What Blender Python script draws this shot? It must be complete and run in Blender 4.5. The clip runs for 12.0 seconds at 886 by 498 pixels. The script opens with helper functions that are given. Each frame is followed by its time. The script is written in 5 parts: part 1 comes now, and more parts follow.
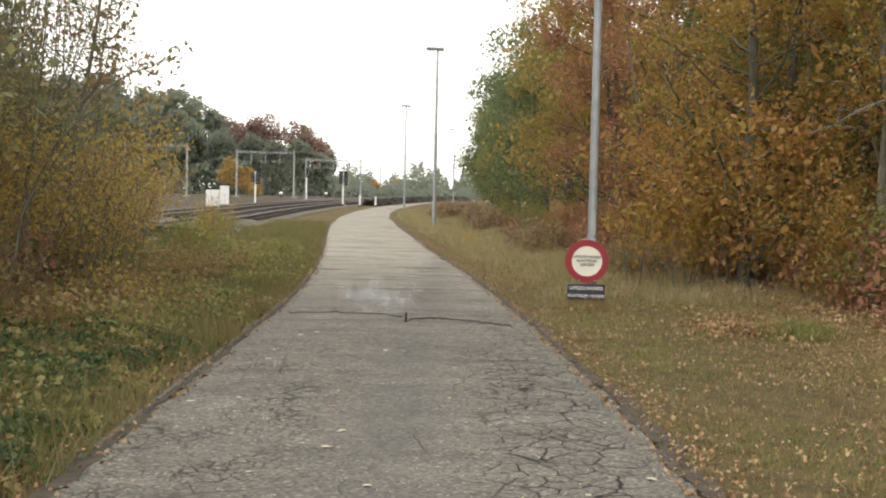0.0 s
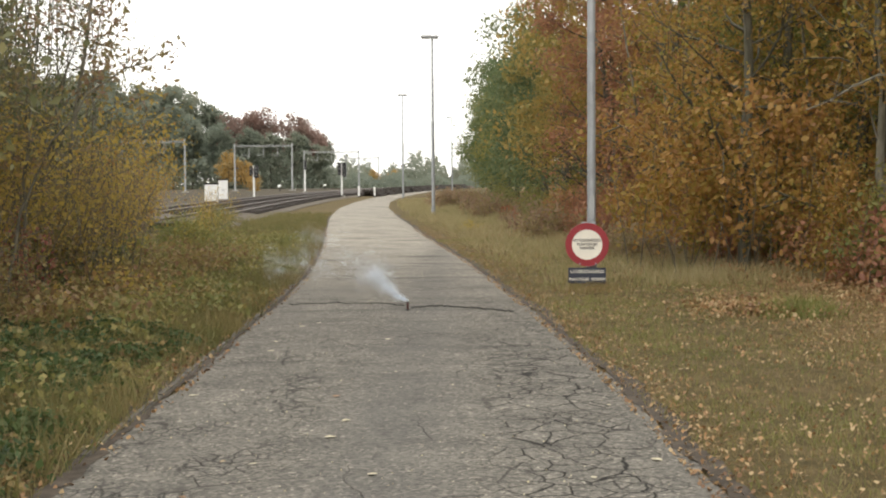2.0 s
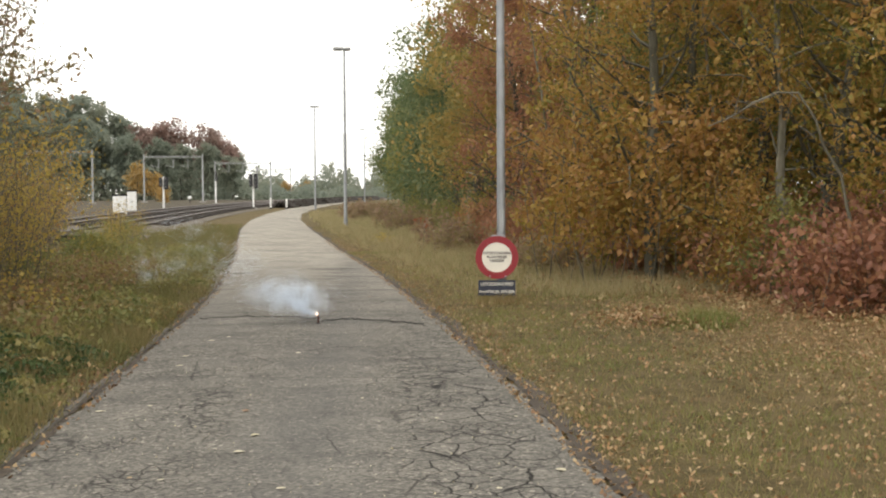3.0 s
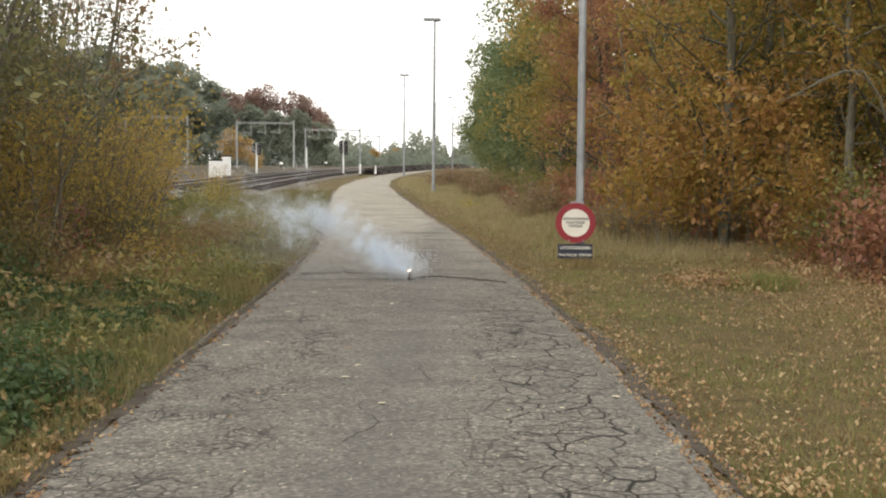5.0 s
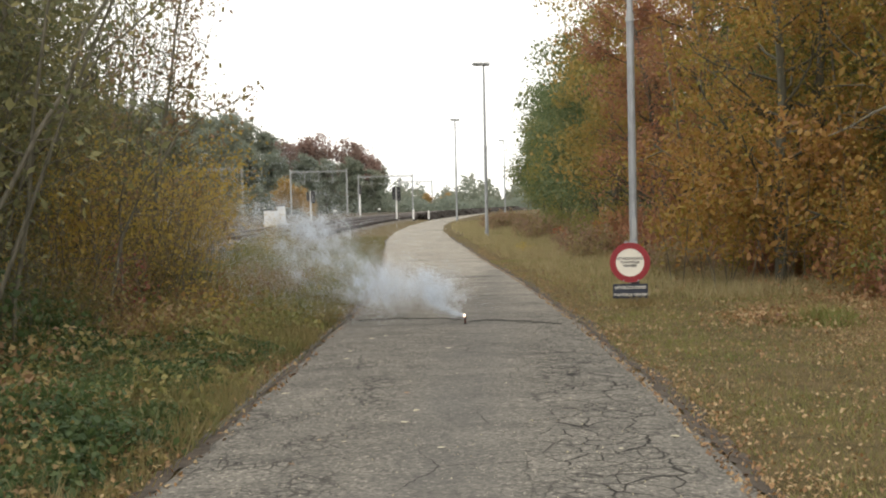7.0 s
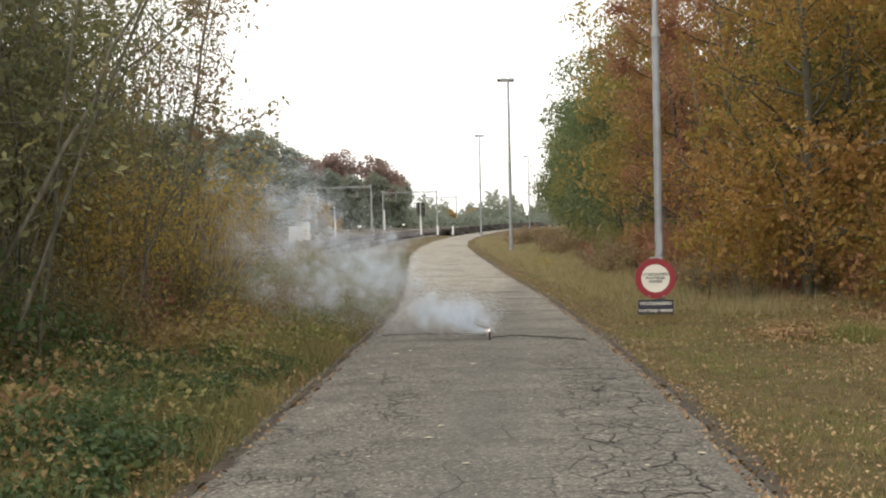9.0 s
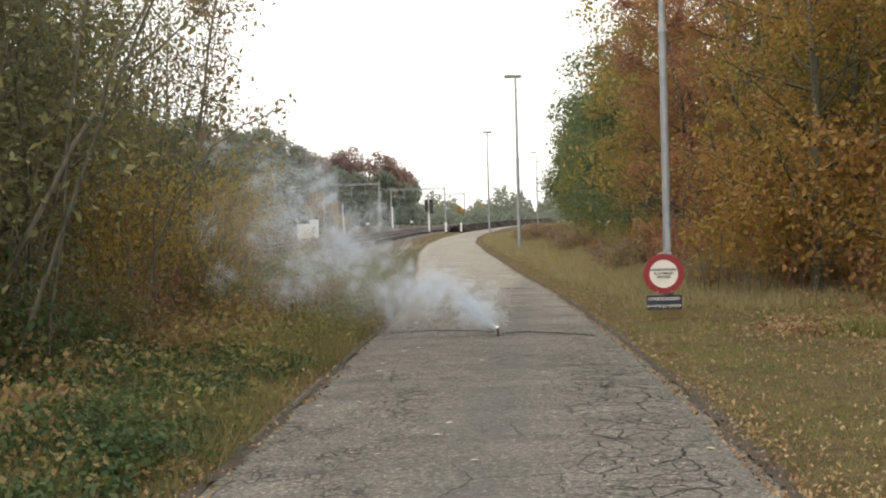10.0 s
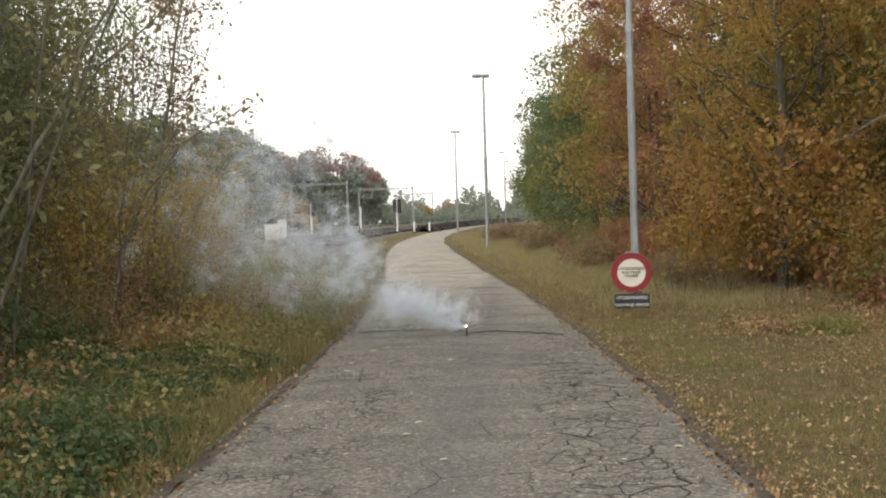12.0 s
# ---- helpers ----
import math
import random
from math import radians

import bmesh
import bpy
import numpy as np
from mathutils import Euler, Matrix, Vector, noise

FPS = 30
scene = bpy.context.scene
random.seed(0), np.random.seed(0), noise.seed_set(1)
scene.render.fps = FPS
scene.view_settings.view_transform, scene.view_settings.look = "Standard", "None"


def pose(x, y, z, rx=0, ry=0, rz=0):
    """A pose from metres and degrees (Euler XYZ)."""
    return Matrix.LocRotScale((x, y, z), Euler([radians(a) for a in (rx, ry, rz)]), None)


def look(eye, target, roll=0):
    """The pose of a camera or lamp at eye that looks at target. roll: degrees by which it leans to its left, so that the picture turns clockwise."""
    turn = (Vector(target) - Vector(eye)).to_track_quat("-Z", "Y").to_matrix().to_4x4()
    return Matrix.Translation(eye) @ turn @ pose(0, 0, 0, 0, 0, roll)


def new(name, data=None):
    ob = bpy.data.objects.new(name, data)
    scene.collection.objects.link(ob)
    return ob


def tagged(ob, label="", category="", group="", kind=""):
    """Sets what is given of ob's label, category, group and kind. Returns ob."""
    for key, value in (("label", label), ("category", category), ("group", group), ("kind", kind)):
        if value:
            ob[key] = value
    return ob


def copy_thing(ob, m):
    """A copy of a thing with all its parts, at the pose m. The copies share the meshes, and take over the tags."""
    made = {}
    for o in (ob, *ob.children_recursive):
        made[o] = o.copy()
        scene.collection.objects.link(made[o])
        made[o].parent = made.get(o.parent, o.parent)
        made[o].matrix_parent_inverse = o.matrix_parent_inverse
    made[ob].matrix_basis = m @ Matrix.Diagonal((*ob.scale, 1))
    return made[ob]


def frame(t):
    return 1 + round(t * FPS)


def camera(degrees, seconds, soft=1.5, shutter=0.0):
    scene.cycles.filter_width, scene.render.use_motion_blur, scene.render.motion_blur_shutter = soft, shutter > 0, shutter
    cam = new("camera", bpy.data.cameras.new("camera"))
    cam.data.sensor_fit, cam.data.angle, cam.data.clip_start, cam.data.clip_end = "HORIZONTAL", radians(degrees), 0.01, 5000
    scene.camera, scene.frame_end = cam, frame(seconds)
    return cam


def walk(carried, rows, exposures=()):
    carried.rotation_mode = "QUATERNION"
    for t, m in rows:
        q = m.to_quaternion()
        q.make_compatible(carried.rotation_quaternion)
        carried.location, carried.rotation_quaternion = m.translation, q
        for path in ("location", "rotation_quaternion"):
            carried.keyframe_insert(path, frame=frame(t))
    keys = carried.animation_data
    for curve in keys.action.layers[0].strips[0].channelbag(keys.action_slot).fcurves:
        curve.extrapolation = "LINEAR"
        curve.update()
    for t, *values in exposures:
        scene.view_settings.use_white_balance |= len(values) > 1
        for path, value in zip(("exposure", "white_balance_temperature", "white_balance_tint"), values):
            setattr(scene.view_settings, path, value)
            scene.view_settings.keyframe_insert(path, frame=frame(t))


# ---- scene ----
cam = camera(40.0, 12.0, soft=2.0)

PATH = [
    (0, (0.078, 0.445, 1.535), (0.05, 2.443, 1.449), 1.3),
    (0.5, (0.083, 0.459, 1.523), (-0.017, 2.453, 1.41), 0.1),
    (1, (0.094, 0.466, 1.526), (0.022, 2.462, 1.41), 0.0),
    (1.5, (0.097, 0.457, 1.525), (0.052, 2.453, 1.411), -0.5),
    (2, (0.09, 0.465, 1.522), (0.061, 2.462, 1.417), -0.4),
    (2.5, (0.108, 0.446, 1.525), (0.106, 2.443, 1.419), -0.8),
    (3, (0.118, 0.372, 1.547), (0.232, 2.367, 1.46), -0.3),
    (3.3, (0.117, 0.244, 1.525), (0.199, 2.239, 1.412), -0.7),
    (3.5, (0.116, 0.158, 1.51), (0.111, 2.154, 1.38), -1.0),
    (3.7, (0.104, 0.027, 1.534), (0.1, 2.025, 1.456), 0.3),
    (5.3, (0.112, -1.009, 1.553), (0.083, 0.985, 1.408), 0.4),
    (5.5, (0.107, -0.972, 1.57), (0.08, 1.025, 1.473), 0.2),
    (6, (0.105, -1.007, 1.56), (0.003, 0.99, 1.527), -0.6),
    (6.5, (0.11, -1.037, 1.552), (-0.057, 0.955, 1.5), -0.8),
    (7, (0.118, -1.038, 1.561), (0.001, 0.958, 1.494), -1.3),
    (8.8, (0.110, -1.007, 1.550), (-0.032, 0.987, 1.512), -1.2),
    (9, (0.11, -1.007, 1.55), (-0.046, 0.987, 1.51), -1.2),
    (9.5, (0.119, -1.0, 1.55), (-0.046, 0.993, 1.506), -1.5),
    (10, (0.119, -1.013, 1.552), (-0.051, 0.979, 1.507), -1.6),
    (10.5, (0.122, -1.033, 1.556), (-0.03, 0.961, 1.515), -1.5),
    (11, (0.121, -1.029, 1.555), (-0.023, 0.965, 1.51), -1.6),
    (11.5, (0.121, -1.022, 1.553), (-0.005, 0.973, 1.507), -1.6),
    (12, (0.116, -0.996, 1.548), (-0.002, 1.0, 1.501), -1.7),
]
walk(cam, [(t, look(eye, target, lean)) for t, eye, target, lean in PATH], exposures=[(0.0, 0.45), (3.7, 0.44), (5.5, 0.35), (9.0, 0.23), (12.0, 0.22)])

# ---- world and light: overcast autumn afternoon ----
SUN_UP, SUN_TURN = 38, 200
world = bpy.data.worlds.new("overcast_sky")
scene.world = world
world.use_nodes = True
wn, wl = world.node_tree.nodes, world.node_tree.links
sky = wn.new("ShaderNodeTexSky")
sky.sky_type, sky.sun_disc = "NISHITA", False
sky.sun_elevation, sky.sun_rotation = radians(SUN_UP), radians(SUN_TURN)
sky.air_density, sky.dust_density, sky.ozone_density = 1.0, 2.0, 1.0
grey = wn.new("ShaderNodeHueSaturation")
grey.inputs["Saturation"].default_value = 0.12
wl.new(sky.outputs["Color"], grey.inputs["Color"])
cloud = wn.new("ShaderNodeMix")
cloud.data_type = "RGBA"
cloud.inputs[0].default_value = 0.85
wl.new(grey.outputs["Color"], cloud.inputs[6])
cloud.inputs[7].default_value = (11.2, 10.9, 10.3, 1)
wl.new(cloud.outputs[2], wn["Background"].inputs["Color"])
wn["Background"].inputs["Strength"].default_value = 0.12
sun = new("sun", bpy.data.lights.new("sun", "SUN"))
sun.data.energy, sun.data.angle, sun.data.color = 0.6, radians(30), (1.0, 0.96, 0.9)
sun.matrix_world = look((0, 0, 50), (-math.sin(radians(SUN_TURN)) * math.cos(radians(SUN_UP)), -math.cos(radians(SUN_TURN)) * math.cos(radians(SUN_UP)), 50 - math.sin(radians(SUN_UP))))


# ---- materials ----
def material(name, rough=0.8, metal=0.0):
    m = bpy.data.materials.new(name)
    m.use_nodes = True
    b = m.node_tree.nodes["Principled BSDF"]
    b.inputs["Roughness"].default_value, b.inputs["Metallic"].default_value = rough, metal
    return m, m.node_tree.nodes, m.node_tree.links, b


def node(nodes, links, kind, settings=None, **sockets):
    n = nodes.new(kind)
    if settings and "feature" in settings:
        n.feature = settings["feature"]
    if settings and "operation" in settings:
        n.operation = settings["operation"]
    for key, value in sockets.items():
        socket = n.inputs[key.replace("_", " ")]
        if isinstance(value, bpy.types.NodeSocket):
            links.new(value, socket)
        else:
            socket.default_value = value
    return n


def ramp(nodes, links, fac, stops):
    n = nodes.new("ShaderNodeValToRGB")
    links.new(fac, n.inputs[0])
    e = n.color_ramp.elements
    while len(e) < len(stops):
        e.new(0.5)
    for el, (p, c) in zip(e, stops):
        el.position = p
        el.color = (*c, 1) if len(c) == 3 else c
    return n.outputs[0]


def mix(nodes, links, fac, a, b, blend="MIX"):
    n = nodes.new("ShaderNodeMix")
    n.data_type, n.blend_type = "RGBA", blend
    for i, v in ((0, fac), (6, a), (7, b)):
        if isinstance(v, bpy.types.NodeSocket):
            links.new(v, n.inputs[i])
        else:
            n.inputs[i].default_value = v if i == 0 else (*v, 1)
    return n.outputs[2]


def maths(nodes, links, op, a, b=0.0, clamp=False):
    n = nodes.new("ShaderNodeMath")
    n.operation, n.use_clamp = op, clamp
    for i, v in ((0, a), (1, b)):
        if isinstance(v, bpy.types.NodeSocket):
            links.new(v, n.inputs[i])
        else:
            n.inputs[i].default_value = v
    return n.outputs[0]


def coords(nodes, links, scale=(1, 1, 1), where="Object"):
    tc = nodes.new("ShaderNodeTexCoord")
    mp = nodes.new("ShaderNodeMapping")
    mp.inputs["Scale"].default_value = scale
    links.new(tc.outputs[where], mp.inputs[0])
    return mp.outputs[0]


def noise_of(nodes, links, vec, scale, detail=4.0, rough=0.55):
    return node(nodes, links, "ShaderNodeTexNoise", Vector=vec, Scale=scale, Detail=detail, Roughness=rough).outputs["Fac"]


def bump(nodes, links, bsdf, height, strength=0.3, distance=0.02):
    n = node(nodes, links, "ShaderNodeBump", Strength=strength, Distance=distance, Height=height)
    links.new(n.outputs[0], bsdf.inputs["Normal"])


def plain(name, colour, rough=0.7, metal=0.0, vary=0.15, scale=6.0, relief=0.1):
    """Painted or bare material with blotches and a fine grain."""
    m, n, l, b = material(name, rough, metal)
    v = coords(n, l)
    blot = noise_of(n, l, v, scale, 6)
    fine = noise_of(n, l, v, scale * 14, 3)
    dark = tuple(c * (1 - 2 * vary) for c in colour)
    lite = tuple(min(1, c * (1 + vary)) for c in colour)
    c = ramp(n, l, blot, [(0.3, dark), (0.7, lite)])
    c = mix(n, l, 0.25, c, ramp(n, l, fine, [(0.3, dark), (0.7, lite)]))
    l.new(c, b.inputs["Base Color"])
    bump(n, l, b, fine, relief, 0.004)
    return m


def leaf_material(name, colours, patch=0.35, glow=0.42):
    """Leaves: one colour per leaf out of a range, drifting in patches across the crown, light passing through."""
    m, n, l, b = material(name, 0.6)
    island = n.new("ShaderNodeNewGeometry").outputs["Random Per Island"]
    info = n.new("ShaderNodeObjectInfo").outputs["Random"]
    v = coords(n, l)
    big = noise_of(n, l, v, patch, 2)
    k = maths(n, l, "ADD", maths(n, l, "MULTIPLY", island, 0.45), maths(n, l, "MULTIPLY", big, 1.15))
    k = maths(n, l, "ADD", k, maths(n, l, "MULTIPLY", info, 0.3))
    k = maths(n, l, "SUBTRACT", k, 0.44, True)
    c = ramp(n, l, k, [(i / (len(colours) - 1), col) for i, col in enumerate(colours)])
    l.new(c, b.inputs["Base Color"])
    tr = node(n, l, "ShaderNodeBsdfTranslucent", Color=c)
    mx = node(n, l, "ShaderNodeMixShader", Fac=glow)
    l.new(b.outputs[0], mx.inputs[1])
    l.new(tr.outputs[0], mx.inputs[2])
    l.new(mx.outputs[0], n["Material Output"].inputs["Surface"])
    return m


def bark_material(name, dark, lite):
    m, n, l, b = material(name, 0.9)
    v = coords(n, l, (1, 1, 0.25))
    a = noise_of(n, l, v, 18, 6)
    moss = noise_of(n, l, coords(n, l), 1.5, 3)
    c = ramp(n, l, a, [(0.3, dark), (0.7, lite)])
    c = mix(n, l, maths(n, l, "MULTIPLY", moss, 0.5), c, (0.11, 0.12, 0.06))
    l.new(c, b.inputs["Base Color"])
    bump(n, l, b, a, 0.6, 0.02)
    return m


def asphalt_material():
    m, n, l, b = material("old_asphalt", 0.9)
    b.inputs["Specular IOR Level"].default_value = 0.25
    v = coords(n, l)
    sep = node(n, l, "ShaderNodeSeparateXYZ", Vector=v)
    x, y = sep.outputs[0], sep.outputs[1]

    def between(value, lo, hi):
        return node(n, l, "ShaderNodeMapRange", Value=value, From_Min=lo, From_Max=hi).outputs[0]

    def times(*facs):
        out = facs[0]
        for f in facs[1:]:
            out = maths(n, l, "MULTIPLY", out, f)
        return out

    fine = noise_of(n, l, v, 130, 3, 0.7)
    grit = node(n, l, "ShaderNodeTexVoronoi", Vector=v, Scale=48.0)
    big = noise_of(n, l, v, 0.45, 5, 0.6)
    blotch = noise_of(n, l, v, 2.2, 5, 0.65)
    streak = noise_of(n, l, coords(n, l, (0.7, 2.0, 1)), 0.9, 5, 0.65)
    base = ramp(n, l, big, [(0.3, (0.138, 0.128, 0.113)), (0.7, (0.2, 0.187, 0.163))])
    base = mix(n, l, maths(n, l, "MULTIPLY", streak, 0.35), base, (0.26, 0.243, 0.212))
    base = mix(n, l, 0.45, base, ramp(n, l, blotch, [(0.3, (0.6, 0.6, 0.6)), (0.7, (1.35, 1.34, 1.3))]), "MULTIPLY")
    # farther along the lane the surface blends to a paler concrete grey
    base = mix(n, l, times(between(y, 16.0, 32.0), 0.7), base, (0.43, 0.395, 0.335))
    speck = ramp(n, l, grit.outputs["Color"], [(0.05, (0.4, 0.4, 0.4)), (0.5, (0.92, 0.92, 0.92)), (0.8, (1.3, 1.29, 1.25)), (0.97, (2.4, 2.36, 2.25))])
    base = mix(n, l, 0.85, base, speck, "MULTIPLY")
    base = mix(n, l, 0.5, base, ramp(n, l, fine, [(0.3, (0.4, 0.4, 0.4)), (0.7, (1.55, 1.55, 1.55))]), "MULTIPLY")
    # dark worn strip where tyres and oil ran
    oil = times(between(maths(n, l, "ABSOLUTE", maths(n, l, "ADD", x, 0.35)), 0.55, 0.1), noise_of(n, l, v, 0.8, 3), 0.75)
    base = mix(n, l, oil, base, (0.1, 0.097, 0.092))
    # crazing in a band along one wheel track, weaker along the other, and single long cracks
    wob = node(n, l, "ShaderNodeTexNoise", Vector=v, Scale=2.6, Detail=4.0, Roughness=0.55)
    vv = node(n, l, "ShaderNodeVectorMath", {"operation": "MULTIPLY_ADD"})
    l.new(wob.outputs["Color"], vv.inputs[0])
    vv.inputs[1].default_value = (0.2, 0.2, 0)
    l.new(v, vv.inputs[2])
    bent = vv.outputs[0]
    wide = node(n, l, "ShaderNodeTexVoronoi", {"feature": "DISTANCE_TO_EDGE"}, Vector=bent, Scale=4.0).outputs["Distance"]
    small = node(n, l, "ShaderNodeTexVoronoi", {"feature": "DISTANCE_TO_EDGE"}, Vector=bent, Scale=7.4).outputs["Distance"]
    slabs = node(n, l, "ShaderNodeTexVoronoi", {"feature": "DISTANCE_TO_EDGE"}, Vector=bent, Scale=1.25).outputs["Distance"]
    gape = noise_of(n, l, v, 3.5, 2)
    wide_crack = times(between(maths(n, l, "SUBTRACT", wide, maths(n, l, "MULTIPLY", gape, 0.05)), 0.006, -0.012), 1.0)
    small_crack = between(maths(n, l, "SUBTRACT", small, maths(n, l, "MULTIPLY", gape, 0.06)), 0.02, -0.008)
    slab_crack = times(between(slabs, 0.009, 0.003), 0.7)
    band = times(between(x, 0.0, 0.45), between(x, 1.32, 1.05), between(y, 19.0, 12.0))
    patch_a = between(noise_of(n, l, v, 0.9, 3), 0.34, 0.48)
    patch_b = between(noise_of(n, l, v, 1.4, 3), 0.44, 0.58)
    patch_c = between(noise_of(n, l, v, 0.6, 2), 0.42, 0.56)
    other = times(between(x, -0.55, -1.1), between(y, 16.0, 10.0), patch_b, 0.75)
    crack = times(wide_crack, band, patch_a)
    for more in (times(small_crack, band, patch_b, 0.75), times(small_crack, other), times(wide_crack, other), times(slab_crack, patch_c)):
        crack = maths(n, l, "MAXIMUM", crack, more)
    # short ragged scars across the lane
    scars = times(between(noise_of(n, l, coords(n, l, (0.45, 1.9, 1)), 1.1, 5, 0.65), 0.52, 0.62), maths(n, l, "ADD", 0.2, times(between(y, 9.0, 24.0), 0.55)))
    base = mix(n, l, scars, base, (0.07, 0.066, 0.06))
    base = mix(n, l, times(crack, 0.94), base, (0.016, 0.015, 0.013))
    l.new(base, b.inputs["Base Color"])
    h = maths(n, l, "SUBTRACT", maths(n, l, "MULTIPLY", fine, 0.25), crack)
    bump(n, l, b, h, 0.8, 0.014)
    return m


def soil_material():
    m, n, l, b = material("autumn_verge", 0.95)
    b.inputs["Specular IOR Level"].default_value = 0.12
    v = coords(n, l)
    x = node(n, l, "ShaderNodeSeparateXYZ", Vector=v).outputs[0]
    big = noise_of(n, l, v, 0.35, 5)
    mid = noise_of(n, l, v, 3.0, 6, 0.65)
    fine = noise_of(n, l, v, 60, 4, 0.7)
    grass = ramp(n, l, mid, [(0.25, (0.06, 0.055, 0.028)), (0.5, (0.11, 0.095, 0.045)), (0.75, (0.18, 0.135, 0.075))])
    litter = node(n, l, "ShaderNodeTexVoronoi", Vector=v, Scale=11.0)
    leaf = ramp(n, l, litter.outputs["Color"], [(0.0, (0.13, 0.075, 0.04)), (0.4, (0.25, 0.15, 0.07)), (0.7, (0.35, 0.22, 0.11)), (1.0, (0.43, 0.31, 0.2))])
    woods = node(n, l, "ShaderNodeMapRange", Value=x, From_Min=3.2, From_Max=6.2)
    k = maths(n, l, "ADD", maths(n, l, "MULTIPLY", woods.outputs[0], 0.75), maths(n, l, "MULTIPLY", big, 0.35), True)
    c = mix(n, l, k, grass, leaf)
    c = mix(n, l, 0.6, c, ramp(n, l, fine, [(0.25, (0.35, 0.35, 0.35)), (0.75, (1.5, 1.5, 1.5))]), "MULTIPLY")
    l.new(c, b.inputs["Base Color"])
    bump(n, l, b, fine, 0.8, 0.03)
    return m


def gravel_material(name, colour):
    m, n, l, b = material(name, 0.95)
    b.inputs["Specular IOR Level"].default_value = 0.12
    v = coords(n, l)
    st = node(n, l, "ShaderNodeTexVoronoi", Vector=v, Scale=16.0)
    big = noise_of(n, l, v, 0.4, 4)
    c = ramp(n, l, st.outputs["Color"], [(0.1, tuple(q * 0.55 for q in colour)), (0.9, tuple(min(1, q * 1.35) for q in colour))])
    c = mix(n, l, maths(n, l, "MULTIPLY", big, 0.6), c, (0.11, 0.095, 0.06))
    l.new(c, b.inputs["Base Color"])
    bump(n, l, b, st.outputs["Distance"], 0.6, 0.03)
    return m


def glow_material(name, colour, power):
    m, n, l, b = material(name, 0.5)
    b.inputs["Base Color"].default_value = (*colour, 1)
    b.inputs["Emission Color"].default_value = (*colour, 1)
    b.inputs["Emission Strength"].default_value = power
    return m


def smoke_material():
    m, n, l, b = material("pale_smoke", 1.0)
    d = node(n, l, "ShaderNodeBsdfDiffuse", Color=(0.84, 0.9, 0.97, 1))
    t = node(n, l, "ShaderNodeBsdfTranslucent", Color=(0.84, 0.9, 0.97, 1))
    mx = node(n, l, "ShaderNodeMixShader", Fac=0.5)
    l.new(d.outputs[0], mx.inputs[1])
    l.new(t.outputs[0], mx.inputs[2])
    l.new(mx.outputs[0], n["Material Output"].inputs["Surface"])
    return m


ASPHALT, SOIL = asphalt_material(), soil_material()
BALLAST, YARD = gravel_material("brown_ballast", (0.2, 0.175, 0.15)), gravel_material("yard_gravel", (0.085, 0.072, 0.056))
CONCRETE = plain("pale_concrete", (0.34, 0.325, 0.295), 0.9, 0, 0.2, 3, 0.3)
GALVANISED = plain("galvanised_steel", (0.37, 0.385, 0.4), 0.55, 0.35, 0.14, 4, 0.1)
PALE_STEEL = plain("grey_painted_steel", (0.38, 0.39, 0.39), 0.6, 0.2, 0.1, 2, 0.1)
RAIL = plain("rusty_rail", (0.09, 0.065, 0.05), 0.5, 0.6, 0.2, 5, 0.2)
SLEEPER = plain("tarred_wood", (0.075, 0.063, 0.055), 0.85, 0, 0.25, 4, 0.4)
RED = plain("sign_red", (0.28, 0.018, 0.026), 0.45, 0, 0.1, 7, 0.03)
CREAM = plain("sign_white", (0.8, 0.76, 0.66), 0.45, 0, 0.05, 5, 0.03)
NAVY = plain("plate_navy", (0.025, 0.03, 0.05), 0.5, 0, 0.15, 6, 0.03)
INK = plain("lettering_ink", (0.09, 0.08, 0.075), 0.6, 0, 0.1, 9, 0.02)
WHITE = plain("white_paint", (0.82, 0.82, 0.8), 0.5, 0, 0.06, 3, 0.05)
BLACK = plain("black_paint", (0.02, 0.02, 0.022), 0.6, 0, 0.1, 5, 0.05)
LENS = plain("signal_lens", (0.3, 0.3, 0.29), 0.15, 0, 0.1, 6, 0.02)
CARD = plain("red_brown_card", (0.075, 0.025, 0.02), 0.8, 0, 0.2, 30, 0.1)
FLAME = glow_material("flame", (1.0, 0.62, 0.4), 14.0)
SMOKE = smoke_material()
BARK = bark_material("oak_bark", (0.045, 0.038, 0.03), (0.14, 0.125, 0.1))
TWIG = bark_material("twig_bark", (0.1, 0.088, 0.07), (0.27, 0.24, 0.19))
GOLD = leaf_material("gold_leaves", [(0.13, 0.15, 0.035), (0.25, 0.22, 0.045), (0.4, 0.26, 0.06), (0.4, 0.215, 0.065), (0.26, 0.13, 0.055)])
RUST = leaf_material("rust_leaves", [(0.31, 0.23, 0.085), (0.4, 0.22, 0.1), (0.37, 0.175, 0.1), (0.27, 0.125, 0.085), (0.47, 0.3, 0.15)])
OLIVE = leaf_material("olive_leaves", [(0.085, 0.13, 0.045), (0.17, 0.2, 0.06), (0.29, 0.25, 0.07), (0.4, 0.27, 0.07)])
GREEN = leaf_material("green_leaves", [(0.075, 0.115, 0.055), (0.115, 0.155, 0.07), (0.17, 0.2, 0.085), (0.26, 0.24, 0.09)])
YELLOW = leaf_material("yellow_leaves", [(0.22, 0.18, 0.085), (0.37, 0.29, 0.09), (0.56, 0.42, 0.1), (0.42, 0.26, 0.1), (0.29, 0.18, 0.11)], 0.35, 0.55)
PURPLE = leaf_material("purple_leaves", [(0.22, 0.15, 0.11), (0.33, 0.22, 0.145), (0.29, 0.24, 0.11), (0.42, 0.3, 0.13)], 0.35, 0.55)
